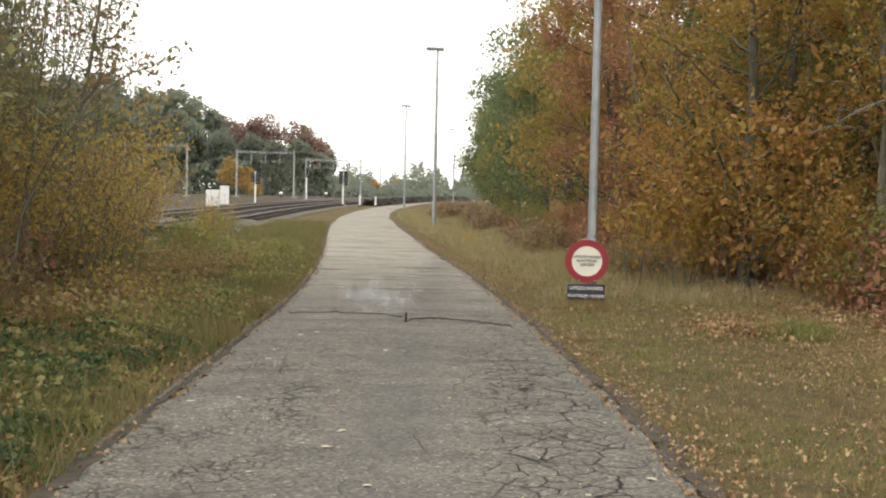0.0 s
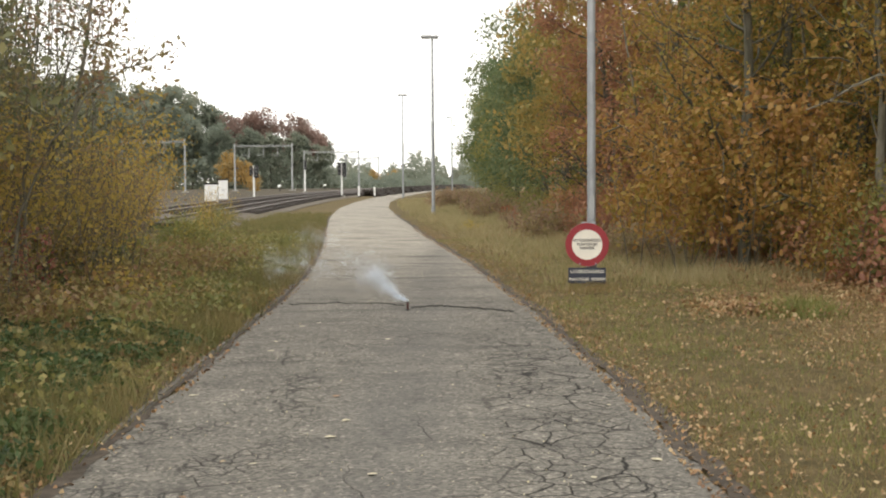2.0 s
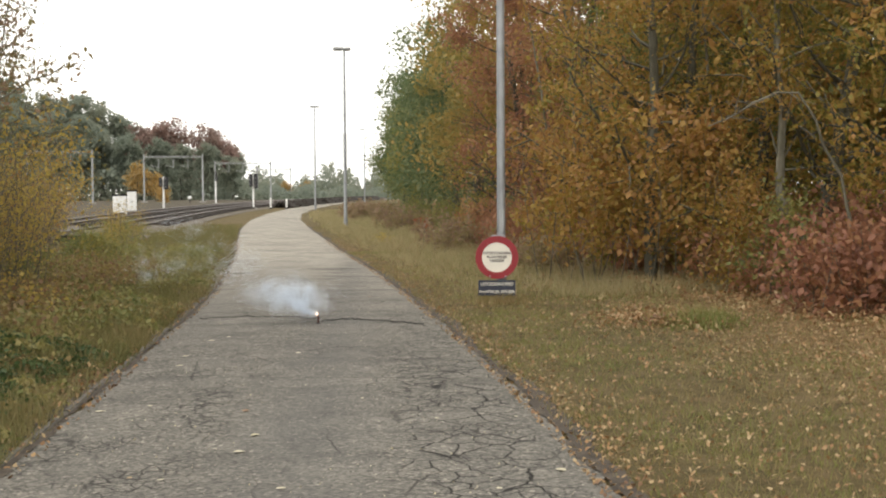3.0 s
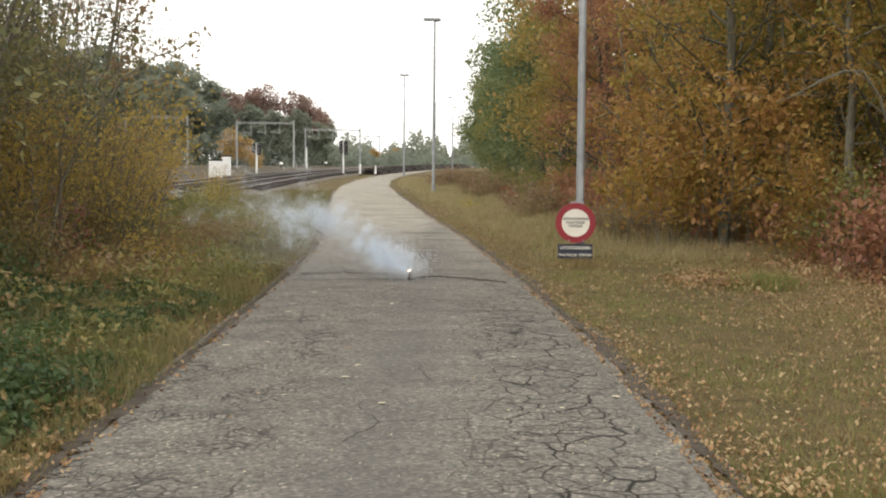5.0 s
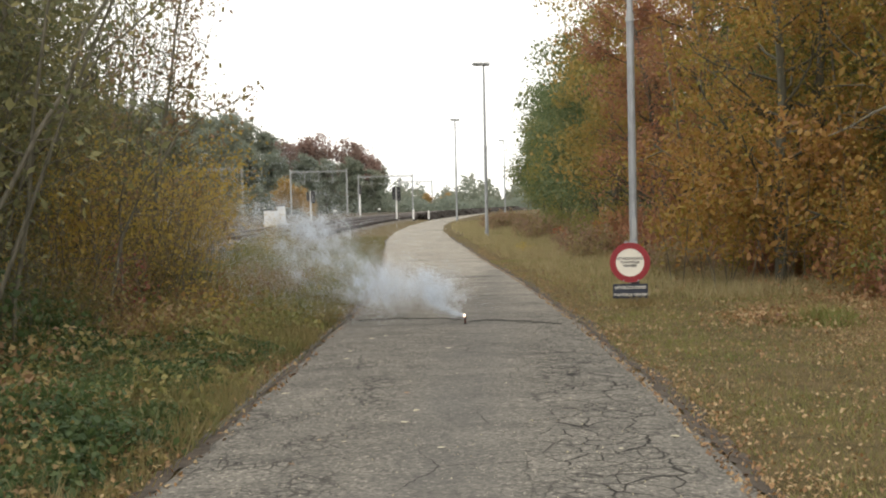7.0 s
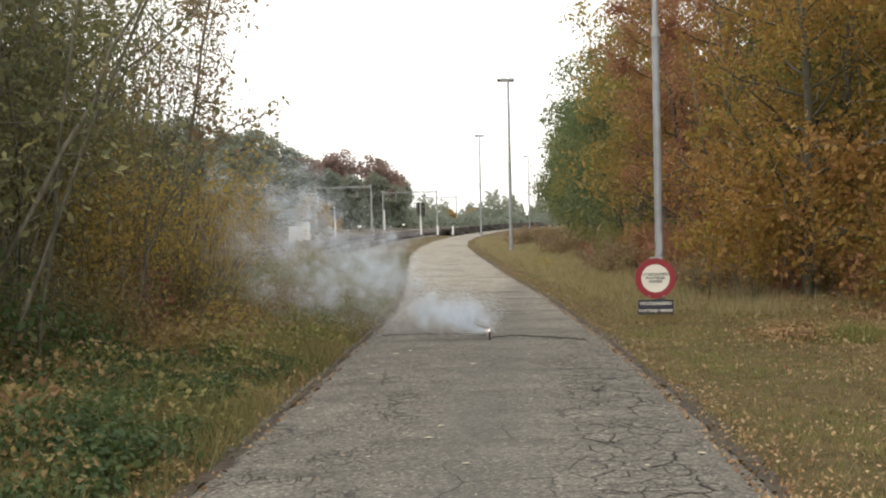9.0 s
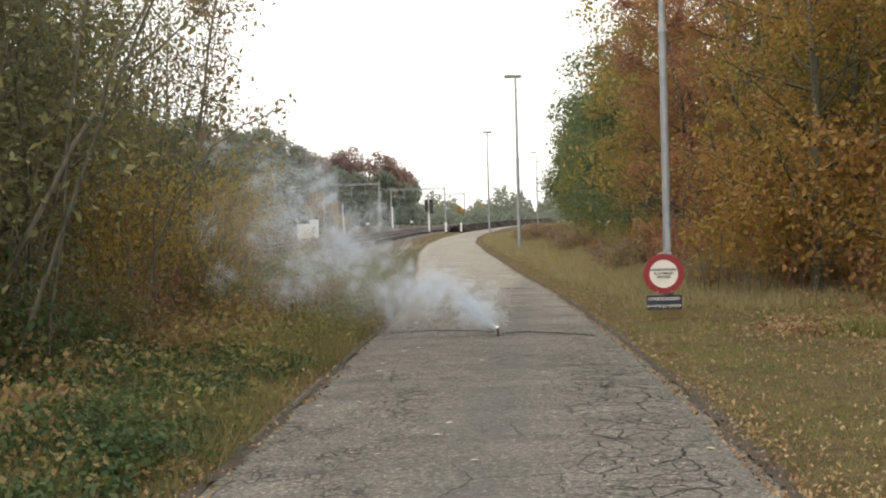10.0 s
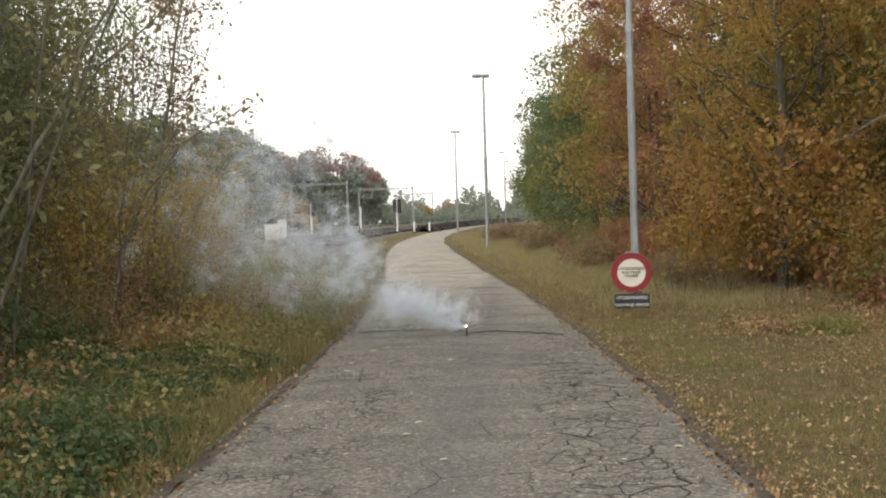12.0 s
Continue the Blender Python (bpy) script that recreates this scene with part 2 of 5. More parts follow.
AMBER = leaf_material("amber_leaves", [(0.16, 0.17, 0.06), (0.27, 0.24, 0.075), (0.4, 0.28, 0.085), (0.33, 0.2, 0.08)])
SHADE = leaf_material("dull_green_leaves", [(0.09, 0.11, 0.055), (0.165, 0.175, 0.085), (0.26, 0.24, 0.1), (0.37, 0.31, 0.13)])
# far greens and reds: aerial haze is painted in as paler, greyer leaf colour
HAZED_GREEN = leaf_material("hazed_green_leaves", [(0.22, 0.26, 0.215), (0.26, 0.29, 0.225), (0.32, 0.31, 0.23)], 0.15, 0.6)
HAZED_RED = leaf_material("hazed_red_leaves", [(0.28, 0.23, 0.185), (0.335, 0.22, 0.185), (0.31, 0.23, 0.19), (0.28, 0.25, 0.19)], 0.15, 0.6)
HERB = leaf_material("herb_leaves", [(0.035, 0.07, 0.025), (0.07, 0.11, 0.035), (0.12, 0.15, 0.05), (0.24, 0.22, 0.08)], 0.8)
BRAMBLE = leaf_material("bramble_leaves", [(0.1, 0.125, 0.045), (0.19, 0.185, 0.065), (0.34, 0.26, 0.1), (0.25, 0.145, 0.08), (0.17, 0.185, 0.07)], 0.9)
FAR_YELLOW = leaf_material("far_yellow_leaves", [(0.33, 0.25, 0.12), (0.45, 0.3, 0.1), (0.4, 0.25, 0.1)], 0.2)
STRAW = leaf_material("straw_blades", [(0.22, 0.22, 0.09), (0.34, 0.3, 0.14), (0.44, 0.36, 0.2), (0.31, 0.24, 0.13)], 0.6)
ROUGH = leaf_material("rough_grass_blades", [(0.09, 0.115, 0.035), (0.16, 0.16, 0.055), (0.25, 0.205, 0.085), (0.32, 0.25, 0.125)], 0.6)
DRY = leaf_material("dry_grass_blades", [(0.13, 0.16, 0.045), (0.235, 0.22, 0.08), (0.35, 0.27, 0.125), (0.28, 0.185, 0.095)], 0.6)
LAWN = leaf_material("green_grass_blades", [(0.12, 0.165, 0.045), (0.185, 0.215, 0.06), (0.25, 0.25, 0.08), (0.32, 0.27, 0.115)], 0.6)
MEADOW = leaf_material("meadow_herb_leaves", [(0.1, 0.14, 0.045), (0.2, 0.21, 0.065), (0.33, 0.28, 0.1), (0.36, 0.25, 0.12)], 0.9)
LITTER = leaf_material("fallen_leaf_litter", [(0.1, 0.05, 0.03), (0.22, 0.12, 0.055), (0.33, 0.19, 0.08), (0.43, 0.32, 0.17), (0.28, 0.14, 0.06), (0.48, 0.37, 0.21)], 1.2, 0.1)
LEAF_PALE = leaf_material("pale_fallen_leaf", [(0.45, 0.38, 0.22), (0.55, 0.5, 0.36), (0.5, 0.42, 0.2)], 1, 0.1)


# ---- mesh helpers ----
def link_arrays(name, verts, loops, size, mat, parent=None, smooth=False):
    """A mesh object from arrays of points and of faces that all have `size` corners."""
    verts, loops = np.asarray(verts, np.float32), np.asarray(loops, np.int32).ravel()
    me = bpy.data.meshes.new(name)
    me.vertices.add(len(verts))
    me.vertices.foreach_set("co", verts.ravel())
    me.loops.add(len(loops))
    me.loops.foreach_set("vertex_index", loops)
    count = len(loops) // size
    me.polygons.add(count)
    me.polygons.foreach_set("loop_start", np.arange(count, dtype=np.int32) * size)
    if smooth:
        me.polygons.foreach_set("use_smooth", np.ones(count, bool))
    me.update(calc_edges=True)
    me.materials.append(mat)
    ob = new(name, me)
    ob.parent = parent
    return ob


def part(name, bm, mat, parent=None, label=""):
    """Links a bmesh as one mesh object under a thing or a part."""
    me = bpy.data.meshes.new(name)
    bm.to_mesh(me)
    bm.free()
    me.materials.append(mat)
    ob = new(name, me)
    ob.parent = parent
    if label:
        ob["label"] = label
    return ob


def thing(name, x, y, z, label, category, group="", turn=0):
    return tagged(empty_at(name, pose(x, y, z, 0, 0, turn)), label, category, group)


def empty_at(name, m):
    ob = new(name)
    ob.empty_display_size = 0.1
    ob.matrix_world = m
    return ob


def box(bm, x0, x1, y0, y1, z0, z1, bevel=0.0):
    r = bmesh.ops.create_cube(bm, size=1.0, matrix=Matrix.Translation(((x0 + x1) / 2, (y0 + y1) / 2, (z0 + z1) / 2)) @ Matrix.Diagonal((x1 - x0, y1 - y0, z1 - z0, 1)))
    if bevel:
        edges = {e for v in r["verts"] for e in v.link_edges}
        bmesh.ops.bevel(bm, geom=list(edges), offset=bevel, segments=2, affect="EDGES")
    return bm


def rod(bm, a, b, r0, r1=None, sides=12):
    """A tapered round bar from a to b."""
    a, b = Vector(a), Vector(b)
    m = Matrix.Translation((a + b) / 2) @ (b - a).to_track_quat("Z", "Y").to_matrix().to_4x4()
    bmesh.ops.create_cone(bm, cap_ends=True, segments=sides, radius1=r0, radius2=r0 if r1 is None else r1, depth=(b - a).length, matrix=m)
    return bm


def boxed(name, dims, mat, parent, bevel=0.0, label=""):
    return part(name, box(bmesh.new(), *dims, bevel), mat, parent, label)


def rodded(name, a, b, r0, mat, parent, r1=None, sides=12, label=""):
    return part(name, rod(bmesh.new(), a, b, r0, r1, sides), mat, parent, label)


def tubes(lines, sides=5):
    """Points and quads of tapered tubes along many lines of (points, radii)."""
    vs, fs, at = [], [], 0
    ring = np.linspace(0, 2 * np.pi, sides, endpoint=False)
    for pts, radii in lines:
        pts = np.asarray(pts, float)
        way = np.gradient(pts, axis=0)
        way /= np.linalg.norm(way, axis=1, keepdims=True) + 1e-9
        ref = np.where(np.abs(way[:, 2:]) > 0.9, [[1.0, 0, 0]], [[0, 0, 1.0]])
        u = np.cross(way, ref)
        u /= np.linalg.norm(u, axis=1, keepdims=True) + 1e-9
        w = np.cross(way, u)
        v = pts[:, None] + np.asarray(radii)[:, None, None] * (np.cos(ring)[None, :, None] * u[:, None] + np.sin(ring)[None, :, None] * w[:, None])
        vs.append(v.reshape(-1, 3))
        k = np.arange(len(pts) - 1)[:, None] * sides + at
        j = np.arange(sides)[None]
        jn = (j + 1) % sides
        fs.append(np.stack([k + j, k + jn, k + sides + jn, k + sides + j], -1).reshape(-1, 4))
        at += len(pts) * sides
    return np.concatenate(vs), np.concatenate(fs)


def leaves(rng, centres, length, width=0.55, droop=0.3, flat=0.4):
    """Folded four-cornered leaves at the given centres: points and triangles."""
    n = len(centres)
    way = rng.normal(size=(n, 3))
    way[:, 2] -= droop
    way /= np.linalg.norm(way, axis=1, keepdims=True)
    up = rng.normal(size=(n, 3)) * (1 - flat)
    up[:, 2] += flat * 1.5
    side = np.cross(way, up)
    side /= np.linalg.norm(side, axis=1, keepdims=True) + 1e-9
    nrm = np.cross(side, way)
    s = length * rng.uniform(0.5, 1.35, (n, 1))
    width = width * rng.uniform(0.6, 1.35, (n, 1))
    a = centres - way * s * 0.5
    t = centres + way * s * 0.5
    mid = centres + way * s * 0.05 + nrm * s * 0.1
    l, r = mid + side * s * width * 0.5, mid - side * s * width * 0.5
    v = np.stack([a, l, t, r], 1).reshape(-1, 3)
    k = np.arange(n)[:, None] * 4
    f = np.concatenate([k + [0, 1, 2], k + [0, 2, 3]], 1).reshape(-1, 3)
    return v, f


# ---- lie of the land ----
ALONG = [-12, 6.4, 10, 14, 20, 26.5, 33, 42, 56, 73, 90, 110, 130, 150, 185, 240]
LEFT_EDGE = [-1.75, -1.93, -2.07, -2.2, -2.43, -2.96, -3.58, -4.5, -5.9, -7.15, -7.75, -7.75, -7.1, -6.1, -3.4, 3.0]
RIGHT_EDGE = [1.55, 1.42, 1.28, 1.04, 0.6, 0.08, -0.58, -1.42, -2.75, -4.2, -5.1, -5.3, -4.6, -3.4, -0.6, 6.0]


def smooth_interp(y, ys, xs):
    """Interpolation rounded at the knots."""
    y = np.asarray(y, float)
    return sum(np.interp(y + d, ys, xs) for d in (-3, -1.5, 0, 1.5, 3)) / 5


def road_left(y):
    return smooth_interp(y, ALONG, LEFT_EDGE)


def road_right(y):
    return smooth_interp(y, ALONG, RIGHT_EDGE)


def rise(y):
    """Height of the lane and the land along it."""
    return np.interp(y, [-50, 35, 60, 85, 107, 150, 200, 400], [0, 0, 0.1, 0.24, 0.4, 0.72, 0.95, 1.2])


def wave(x, y, seed=0.0):
    return (np.sin(x * 1.7 + y * 0.9 + seed) + np.sin(x * 0.6 - y * 1.3 + 2 * seed) + np.sin(x * 3.1 + seed) * np.sin(y * 2.7 - seed)) / 3


def land(x, y):
    """Height of the verge at a place; it dips under the lane."""
    x, y = np.asarray(x, float), np.asarray(y, float)
    out = np.maximum(road_left(y) - x, x - road_right(y))
    lift = np.clip(out / 0.5, -1, 1)
    near = np.exp(-np.maximum(np.hypot(x, y) - 60, 0) / 40)
    bank = 0.12 * np.clip((x - 3.5) / 3, 0, 1) * near
    return rise(y) + np.where(lift < 0, 0.05 * lift, 0.035 * lift + 0.02 * wave(x, y) * np.clip(out, 0, 1) * near) + bank - 0.005


def graded(lo, hi, fine_lo, fine_hi, step, growth=1.35):
    """Coordinates with an even step in the middle that widen towards both ends."""
    mid = list(np.arange(fine_lo, fine_hi, step))
    for sign, end, limit in ((-1, mid[0], lo), (1, mid[-1], hi)):
        s, p, more = step, end, []
        while sign * (limit - p) > 0:
            s *= growth
            p += sign * s
            more.append(p)
        mid = (more[::-1] + mid) if sign < 0 else (mid + more)
    return np.array(mid)


def sheet(name, xs, ys, height, mat):
    gx, gy = np.meshgrid(xs, ys)
    v = np.stack([gx, gy, height(gx, gy)], -1).reshape(-1, 3)
    w = len(xs)
    k = (np.arange(len(ys) - 1)[:, None] * w + np.arange(w - 1)[None]).reshape(-1, 1)
    return link_arrays(name, v, k + [0, 1, w + 1, w], 4, mat, None, True)


def ribbon(name, left, right, ys, height, mat, across=14):
    """A strip between two edges that follow y."""
    k = np.linspace(0, 1, across)
    x = left[:, None] * (1 - k) + right[:, None] * k
    y = ys[:, None] + 0 * x
    v = np.stack([x, y, height(x, y, k)], -1).reshape(-1, 3)
    q = (np.arange(len(ys) - 1)[:, None] * across + np.arange(across - 1)[None]).reshape(-1, 1)
    return link_arrays(name, v, q + [0, 1, across + 1, across], 4, mat, None, True)


ground = tagged(sheet("ground", graded(-3000, 3000, -9, 9, 0.25), graded(-1500, 4500, -4, 60, 0.35), land, SOIL), "autumn grass verge and leaf-strewn earth", "ground", kind="structure")

ys = np.concatenate([np.arange(-10, 60, 0.2), np.arange(60, 240, 1.0)])
rng = np.random.default_rng(3)
ragged = 0.022 * np.sin(ys * 2.1) + 0.018 * np.sin(ys * 5.3 + 1) + 0.012 * rng.normal(size=len(ys))
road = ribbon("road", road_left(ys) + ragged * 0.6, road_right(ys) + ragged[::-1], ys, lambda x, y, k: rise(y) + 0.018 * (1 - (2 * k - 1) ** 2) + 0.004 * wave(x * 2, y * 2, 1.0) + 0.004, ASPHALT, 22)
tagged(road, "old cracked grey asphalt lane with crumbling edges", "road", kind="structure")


DIRT = plain("dark_dirt", (0.085, 0.066, 0.048), 0.95, 0, 0.35, 9, 0.7)
ym = np.arange(-8, 60, 0.09)
rng = np.random.default_rng(6)
for edge, sign in ((road_left(ym), -1), (road_right(ym), 1)):
    wander = 0.02 * np.sin(ym * 1.3 + sign) + 0.018 * np.sin(ym * 3.7 + 2) + 0.016 * rng.normal(size=len(ym))
    a, b = edge - sign * 0.015 + wander, edge + sign * (0.12 + 0.04 * np.sin(ym * 0.9)) + wander
    lo, hi = (b, a) if sign < 0 else (a, b)
    margin = ribbon("dirt_margin", lo, hi, ym, lambda x, y, k: np.maximum(land(x, y), rise(y)) + 0.01 + 0.006 * wave(x * 19, y * 17, 2.0), DIRT, 6)
    tagged(margin, "dark crumbly dirt along the edge of the lane", "dirt", kind="structure")

# ---- railway yard ----
RAIL_Y = [40, 63, 78, 97, 112, 130, 150, 190, 240]
RAIL_X = [-9.6, -10.8, -11.4, -11.7, -11.3, -10.2, -8.4, -3.6, 4.0]


def track_x(y, shift):
    return smooth_interp(y, RAIL_Y, RAIL_X) + shift


yy = np.arange(40, 330, 3.0)
yard = ribbon("yard_gravel", np.interp(yy, [40, 80, 120, 330], [-22, -34, -44, -50]), track_x(yy, 1.9), yy, lambda x, y, k: rise(y) + 0.06 + 0.0 * x, YARD, 8)
tagged(yard, "greyish gravel of the railway yard", "ground", kind="structure")
for shift in (0.0, -3.7):
    yb = np.arange(42, 236, 2.0)
    bed = ribbon("ballast_bed", track_x(yb, shift - 1.9), track_x(yb, shift + 1.9), yb, lambda x, y, k: rise(y) + 0.05 + 0.22 * np.clip(1.5 - 3 * np.abs(k - 0.5), 0, 1), BALLAST, 9)
    tagged(bed, "brown crushed-stone ballast under the track", "ballast", kind="structure")
    track = thing("railway_track", 0, 0, 0, "rusty rails on dark tarred wooden sleepers", "railway track", "tracks in the yard")
    for side in (-0.75, 0.75):
        pts = np.stack([track_x(yb, shift + side), yb, rise(yb) + 0.345], -1)
        v, f = tubes([(pts, np.full(len(pts), 0.06))], 4)
        link_arrays("rail", v, f, 4, RAIL, track)
    plank = box(bmesh.new(), -1.3, 1.3, -0.13, 0.13, 0, 0.14, 0.015)
    me = bpy.data.meshes.new("sleeper")
    plank.to_mesh(me)
    plank.free()
    me.materials.append(SLEEPER)
    for y in np.arange(56, 130, 0.62):
        ob = new("sleeper", me)
        ob.parent = track
        turn = math.degrees(math.atan2(float(track_x(y - 1, 0) - track_x(y + 1, 0)), 2))
        ob.matrix_local = pose(float(track_x(y, shift)), y, float(rise(y)) + 0.138, 0, 0, turn)


def sleeper_stack(x, y, turn, rng):
    """A long low pile of discarded sleepers and rails."""
    t = thing("sleeper_stack", x, y, float(rise(y)) + 0.05, "low pile of dark old railway sleepers", "sleeper stack", "piles beside the track", turn)
    for layer in range(3):
        for k in range(5 - layer):
            bm = box(bmesh.new(), -0.15, 0.15, -2.6, 2.6, 0, 0.2, 0.015)
            o = part("sleeper", bm, SLEEPER, t)
            o.matrix_local = pose((k - 2 + layer * 0.2) * 0.42 + rng.uniform(-0.06, 0.06), rng.uniform(-0.5, 0.5), layer * 0.215, 0, 0, rng.uniform(-2, 2))
    return t


rng = np.random.default_rng(11)
for y in np.arange(118, 200, 7.0):
    sleeper_stack(float(track_x(y, 2.9)) + rng.uniform(-0.2, 0.2), float(y), math.degrees(math.atan2(float(track_x(y - 2, 0) - track_x(y + 2, 0)), 4)), rng)


def gantry(x, y, span, height, extra=3):
    g = thing("catenary_gantry", x, y, float(rise(y)), "grey steel portal gantry over the tracks", "gantry", "gantries over the tracks")
    for sx in (0, span):
        rodded("post", (sx, 0, -0.2), (sx, 0, height + 0.35), 0.13, PALE_STEEL, g, 0.11, 8)
        boxed("footing", (sx - 0.4, sx + 0.4, -0.4, 0.4, -0.2, 0.25), CONCRETE, g, 0.03)
    bm = bmesh.new()
    for z in (height - 0.09, height + 0.09):
        for dy in (-0.16, 0.16):
            rod(bm, (0, dy, z), (span, dy, z), 0.035, None, 6)
    n = int(span / 0.7)
    for i in range(n):
        a, b = span * i / n, span * (i + 1) / n
        rod(bm, (a, -0.16, height - 0.09 if i % 2 else height + 0.09), (b, -0.16, height + 0.09 if i % 2 else height - 0.09), 0.03, None, 5)
    part("crossbeam", bm, PALE_STEEL, g)
    for i in range(extra):
        sx = span * (i + 1) / (extra + 1)
        rodded("dropper", (sx, 0, height - 0.25), (sx, 0, height - 1.5), 0.06, PALE_STEEL, g, None, 6)
        rodded("registration_arm", (sx, 0, height - 1.4), (sx - 1.1, 0, height - 1.2), 0.035, PALE_STEEL, g, None, 6)
    return g


gantry(-31.3, 170, 8.0, 6.3)
gantry(-26.1, 205, 9.2, 6.2)
gantry(-24.4, 262, 7.0, 6.4)
gantry(-42.0, 152, 7.8, 6.4, 2)


def signal_post(x, y, height, heads, label):
    s = thing("railway_signal", x, y, float(rise(y)) + 0.05, label, "railway signal", "signals beside the tracks")
    rodded("post", (0, 0, -0.1), (0, 0, height), 0.08, WHITE, s, None, 10)
    boxed("base", (-0.28, 0.28, -0.28, 0.28, -0.1, 0.22), CONCRETE, s, 0.03)
    for i, (dx, w, z0, z1) in enumerate(heads):
        h = boxed("signal_head", (dx - w / 2, dx + w / 2, -0.3, -0.05, z0, z1), BLACK, s, 0.05)
        for z in np.arange(z0 + 0.22, z1 - 0.1, 0.34):
            rodded("lens", (dx, -0.33, float(z)), (dx, -0.29, float(z)), 0.07, LENS, h, None, 12)
            bm = bmesh.new()
            rod(bm, (dx, -0.42, float(z) + 0.1), (dx, -0.3, float(z) + 0.1), 0.085, 0.085, 10)
            part("hood", bm, BLACK, h)
    for z in np.arange(0.6, height - 0.6, 0.45):
        rodded("rung", (-0.18, 0.12, float(z)), (0.18, 0.12, float(z)), 0.018, PALE_STEEL, s, None, 6)
    return s


signal_post(-10.27, 107, 3.0, [(-0.2, 0.28, 2.0, 3.1), (0.24, 0.32, 1.85, 3.1)], "white-posted railway signal with twin black heads")
signal_post(-17.3, 103, 2.85, [(-0.2, 0.24, 2.0, 2.8), (0.24, 0.36, 1.8, 2.85)], "white-posted railway signal with two black heads")
signal_post(-17.7, 140, 3.7, [(0.08, 0.26, 2.7, 3.75)], "slim white railway signal farther along the yard")


def marker_post(x, y, h):
    m = thing("marker_post", x, y, float(rise(y)) + 0.03, "short white marker post with dark foot beside the lane", "marker post", "marker posts")
    rodded("post", (0, 0, 0.12), (0, 0, h), 0.1, WHITE, m, 0.09, 10)
    rodded("foot", (0, 0, -0.1), (0, 0, 0.12), 0.15, SLEEPER, m, 0.14, 10)
    rodded("cap", (0, 0, h), (0, 0, h + 0.06), 0.12, WHITE, m, 0.05, 10)


marker_post(-9.19, 112, 0.95)
marker_post(-7.8, 112.5, 0.85)


def point_lantern(x, y, r):
    p = thing("point_lantern", x, y, float(rise(y)) + 0.06, "small round white point lantern low beside the rails", "track lantern", "lanterns in the yard")
    rodded("stand", (0, 0, -0.1), (0, 0, 0.5), 0.07, BLACK, p, None, 8)
    bm = bmesh.new()
    bmesh.ops.create_icosphere(bm, subdivisions=2, radius=r, matrix=Matrix.Translation((0, 0, 0.5 + r * 0.7)) @ Matrix.Diagonal((1.15, 0.7, 0.85, 1)))
    part("lantern_head", bm, WHITE, p)


point_lantern(-23.6, 160, 0.24)
point_lantern(-21.0, 190, 0.22)
point_lantern(-19.5, 225, 0.24)


def relay_box(x, y, w, d, h, turn):
    b = thing("relay_cabinet", x, y, float(rise(y)) + 0.05, "white steel trackside relay cabinet with dark roof", "equipment cabinet", "cabinets in the yard", turn)
    boxed("plinth", (-w / 2 - 0.05, w / 2 + 0.05, -d / 2 - 0.05, d / 2 + 0.05, -0.2, 0.2), CONCRETE, b, 0.02)
    boxed("body", (-w / 2, w / 2, -d / 2, d / 2, 0.2, h), WHITE, b, 0.02)
    boxed("roof", (-w / 2 - 0.06, w / 2 + 0.06, -d / 2 - 0.06, d / 2 + 0.06, h, h + 0.1), BLACK, b, 0.03)
    for sx in (-1, 1):
        door = boxed("door", (min(0.02 * sx, sx * (w / 2 - 0.06)), max(0.02 * sx, sx * (w / 2 - 0.06)), -d / 2 - 0.025, -d / 2, 0.28, h - 0.08), WHITE, b, 0.01)
        boxed("handle", (sx * 0.07 - 0.012, sx * 0.07 + 0.012, -d / 2 - 0.06, -d / 2 - 0.025, h * 0.5, h * 0.5 + 0.14), BLACK, door)
    bm = bmesh.new()
    for i in range(4):
        box(bm, w / 2, w / 2 + 0.015, -d * 0.3, d * 0.3, h * 0.6 + i * 0.07, h * 0.6 + i * 0.07 + 0.03)
    part("vent", bm, PALE_STEEL, b)


relay_box(-16.2, 80, 0.85, 0.4, 1.4, 8)
relay_box(-18.35, 95, 0.7, 0.5, 1.65, 8)

# ---- lamps along the lane ----
def lamp_post(x, y, turn, height, heads, label, r0=0.085):
    p = thing("street_lamp", x, y, float(land(x, y)), label, "street lamp", "lamps along the lane", turn)
    joint = height * 0.52
    rodded("base_sleeve", (0, 0, -0.3), (0, 0, 0.35), r0 + 0.015, GALVANISED, p, None, 16)
    rodded("pole", (0, 0, 0.3), (0, 0, joint), r0, GALVANISED, p, r0 * 0.9, 16)
    rodded("collar", (0, 0, joint - 0.06), (0, 0, joint + 0.08), r0 * 1.12, PALE_STEEL, p, r0 * 0.85, 16)
    rodded("upper_pole", (0, 0, joint), (0, 0, height), r0 * 0.74, GALVANISED, p, r0 * 0.55, 12)
    boxed("service_door", (-0.035, 0.035, -r0 - 0.008, -r0 + 0.02, 1.0, 1.32), PALE_STEEL, p, 0.005)
    for sx in heads:
        h = part("lamp_head", box(bmesh.new(), min(0, sx * 0.55), max(0, sx * 0.55), -0.13, 0.13, height - 0.05, height + 0.08, 0.035), PALE_STEEL, p)
        g = boxed("diffuser", (min(sx * 0.12, sx * 0.5), max(sx * 0.12, sx * 0.5), -0.1, 0.1, height - 0.075, height - 0.051), LENS, h, 0.01)
    return p


lamp_post(1.95, 17.78, 0, 8.4, (-1, 0.6), "tall galvanised street lamp post with a road sign on it", 0.062)
lamp_post(-1.2, 58.6, 12, 8.4, (-1, 0.55), "tall grey steel street lamp beside the lane")
lamp_post(-4.88, 106.5, 14, 8.9, (-0.75, 0.75), "tall grey steel street lamp farther along the lane")
lamp_post(-0.9, 150, -10, 9.0, (-1.2,), "distant grey steel street lamp by the wood")


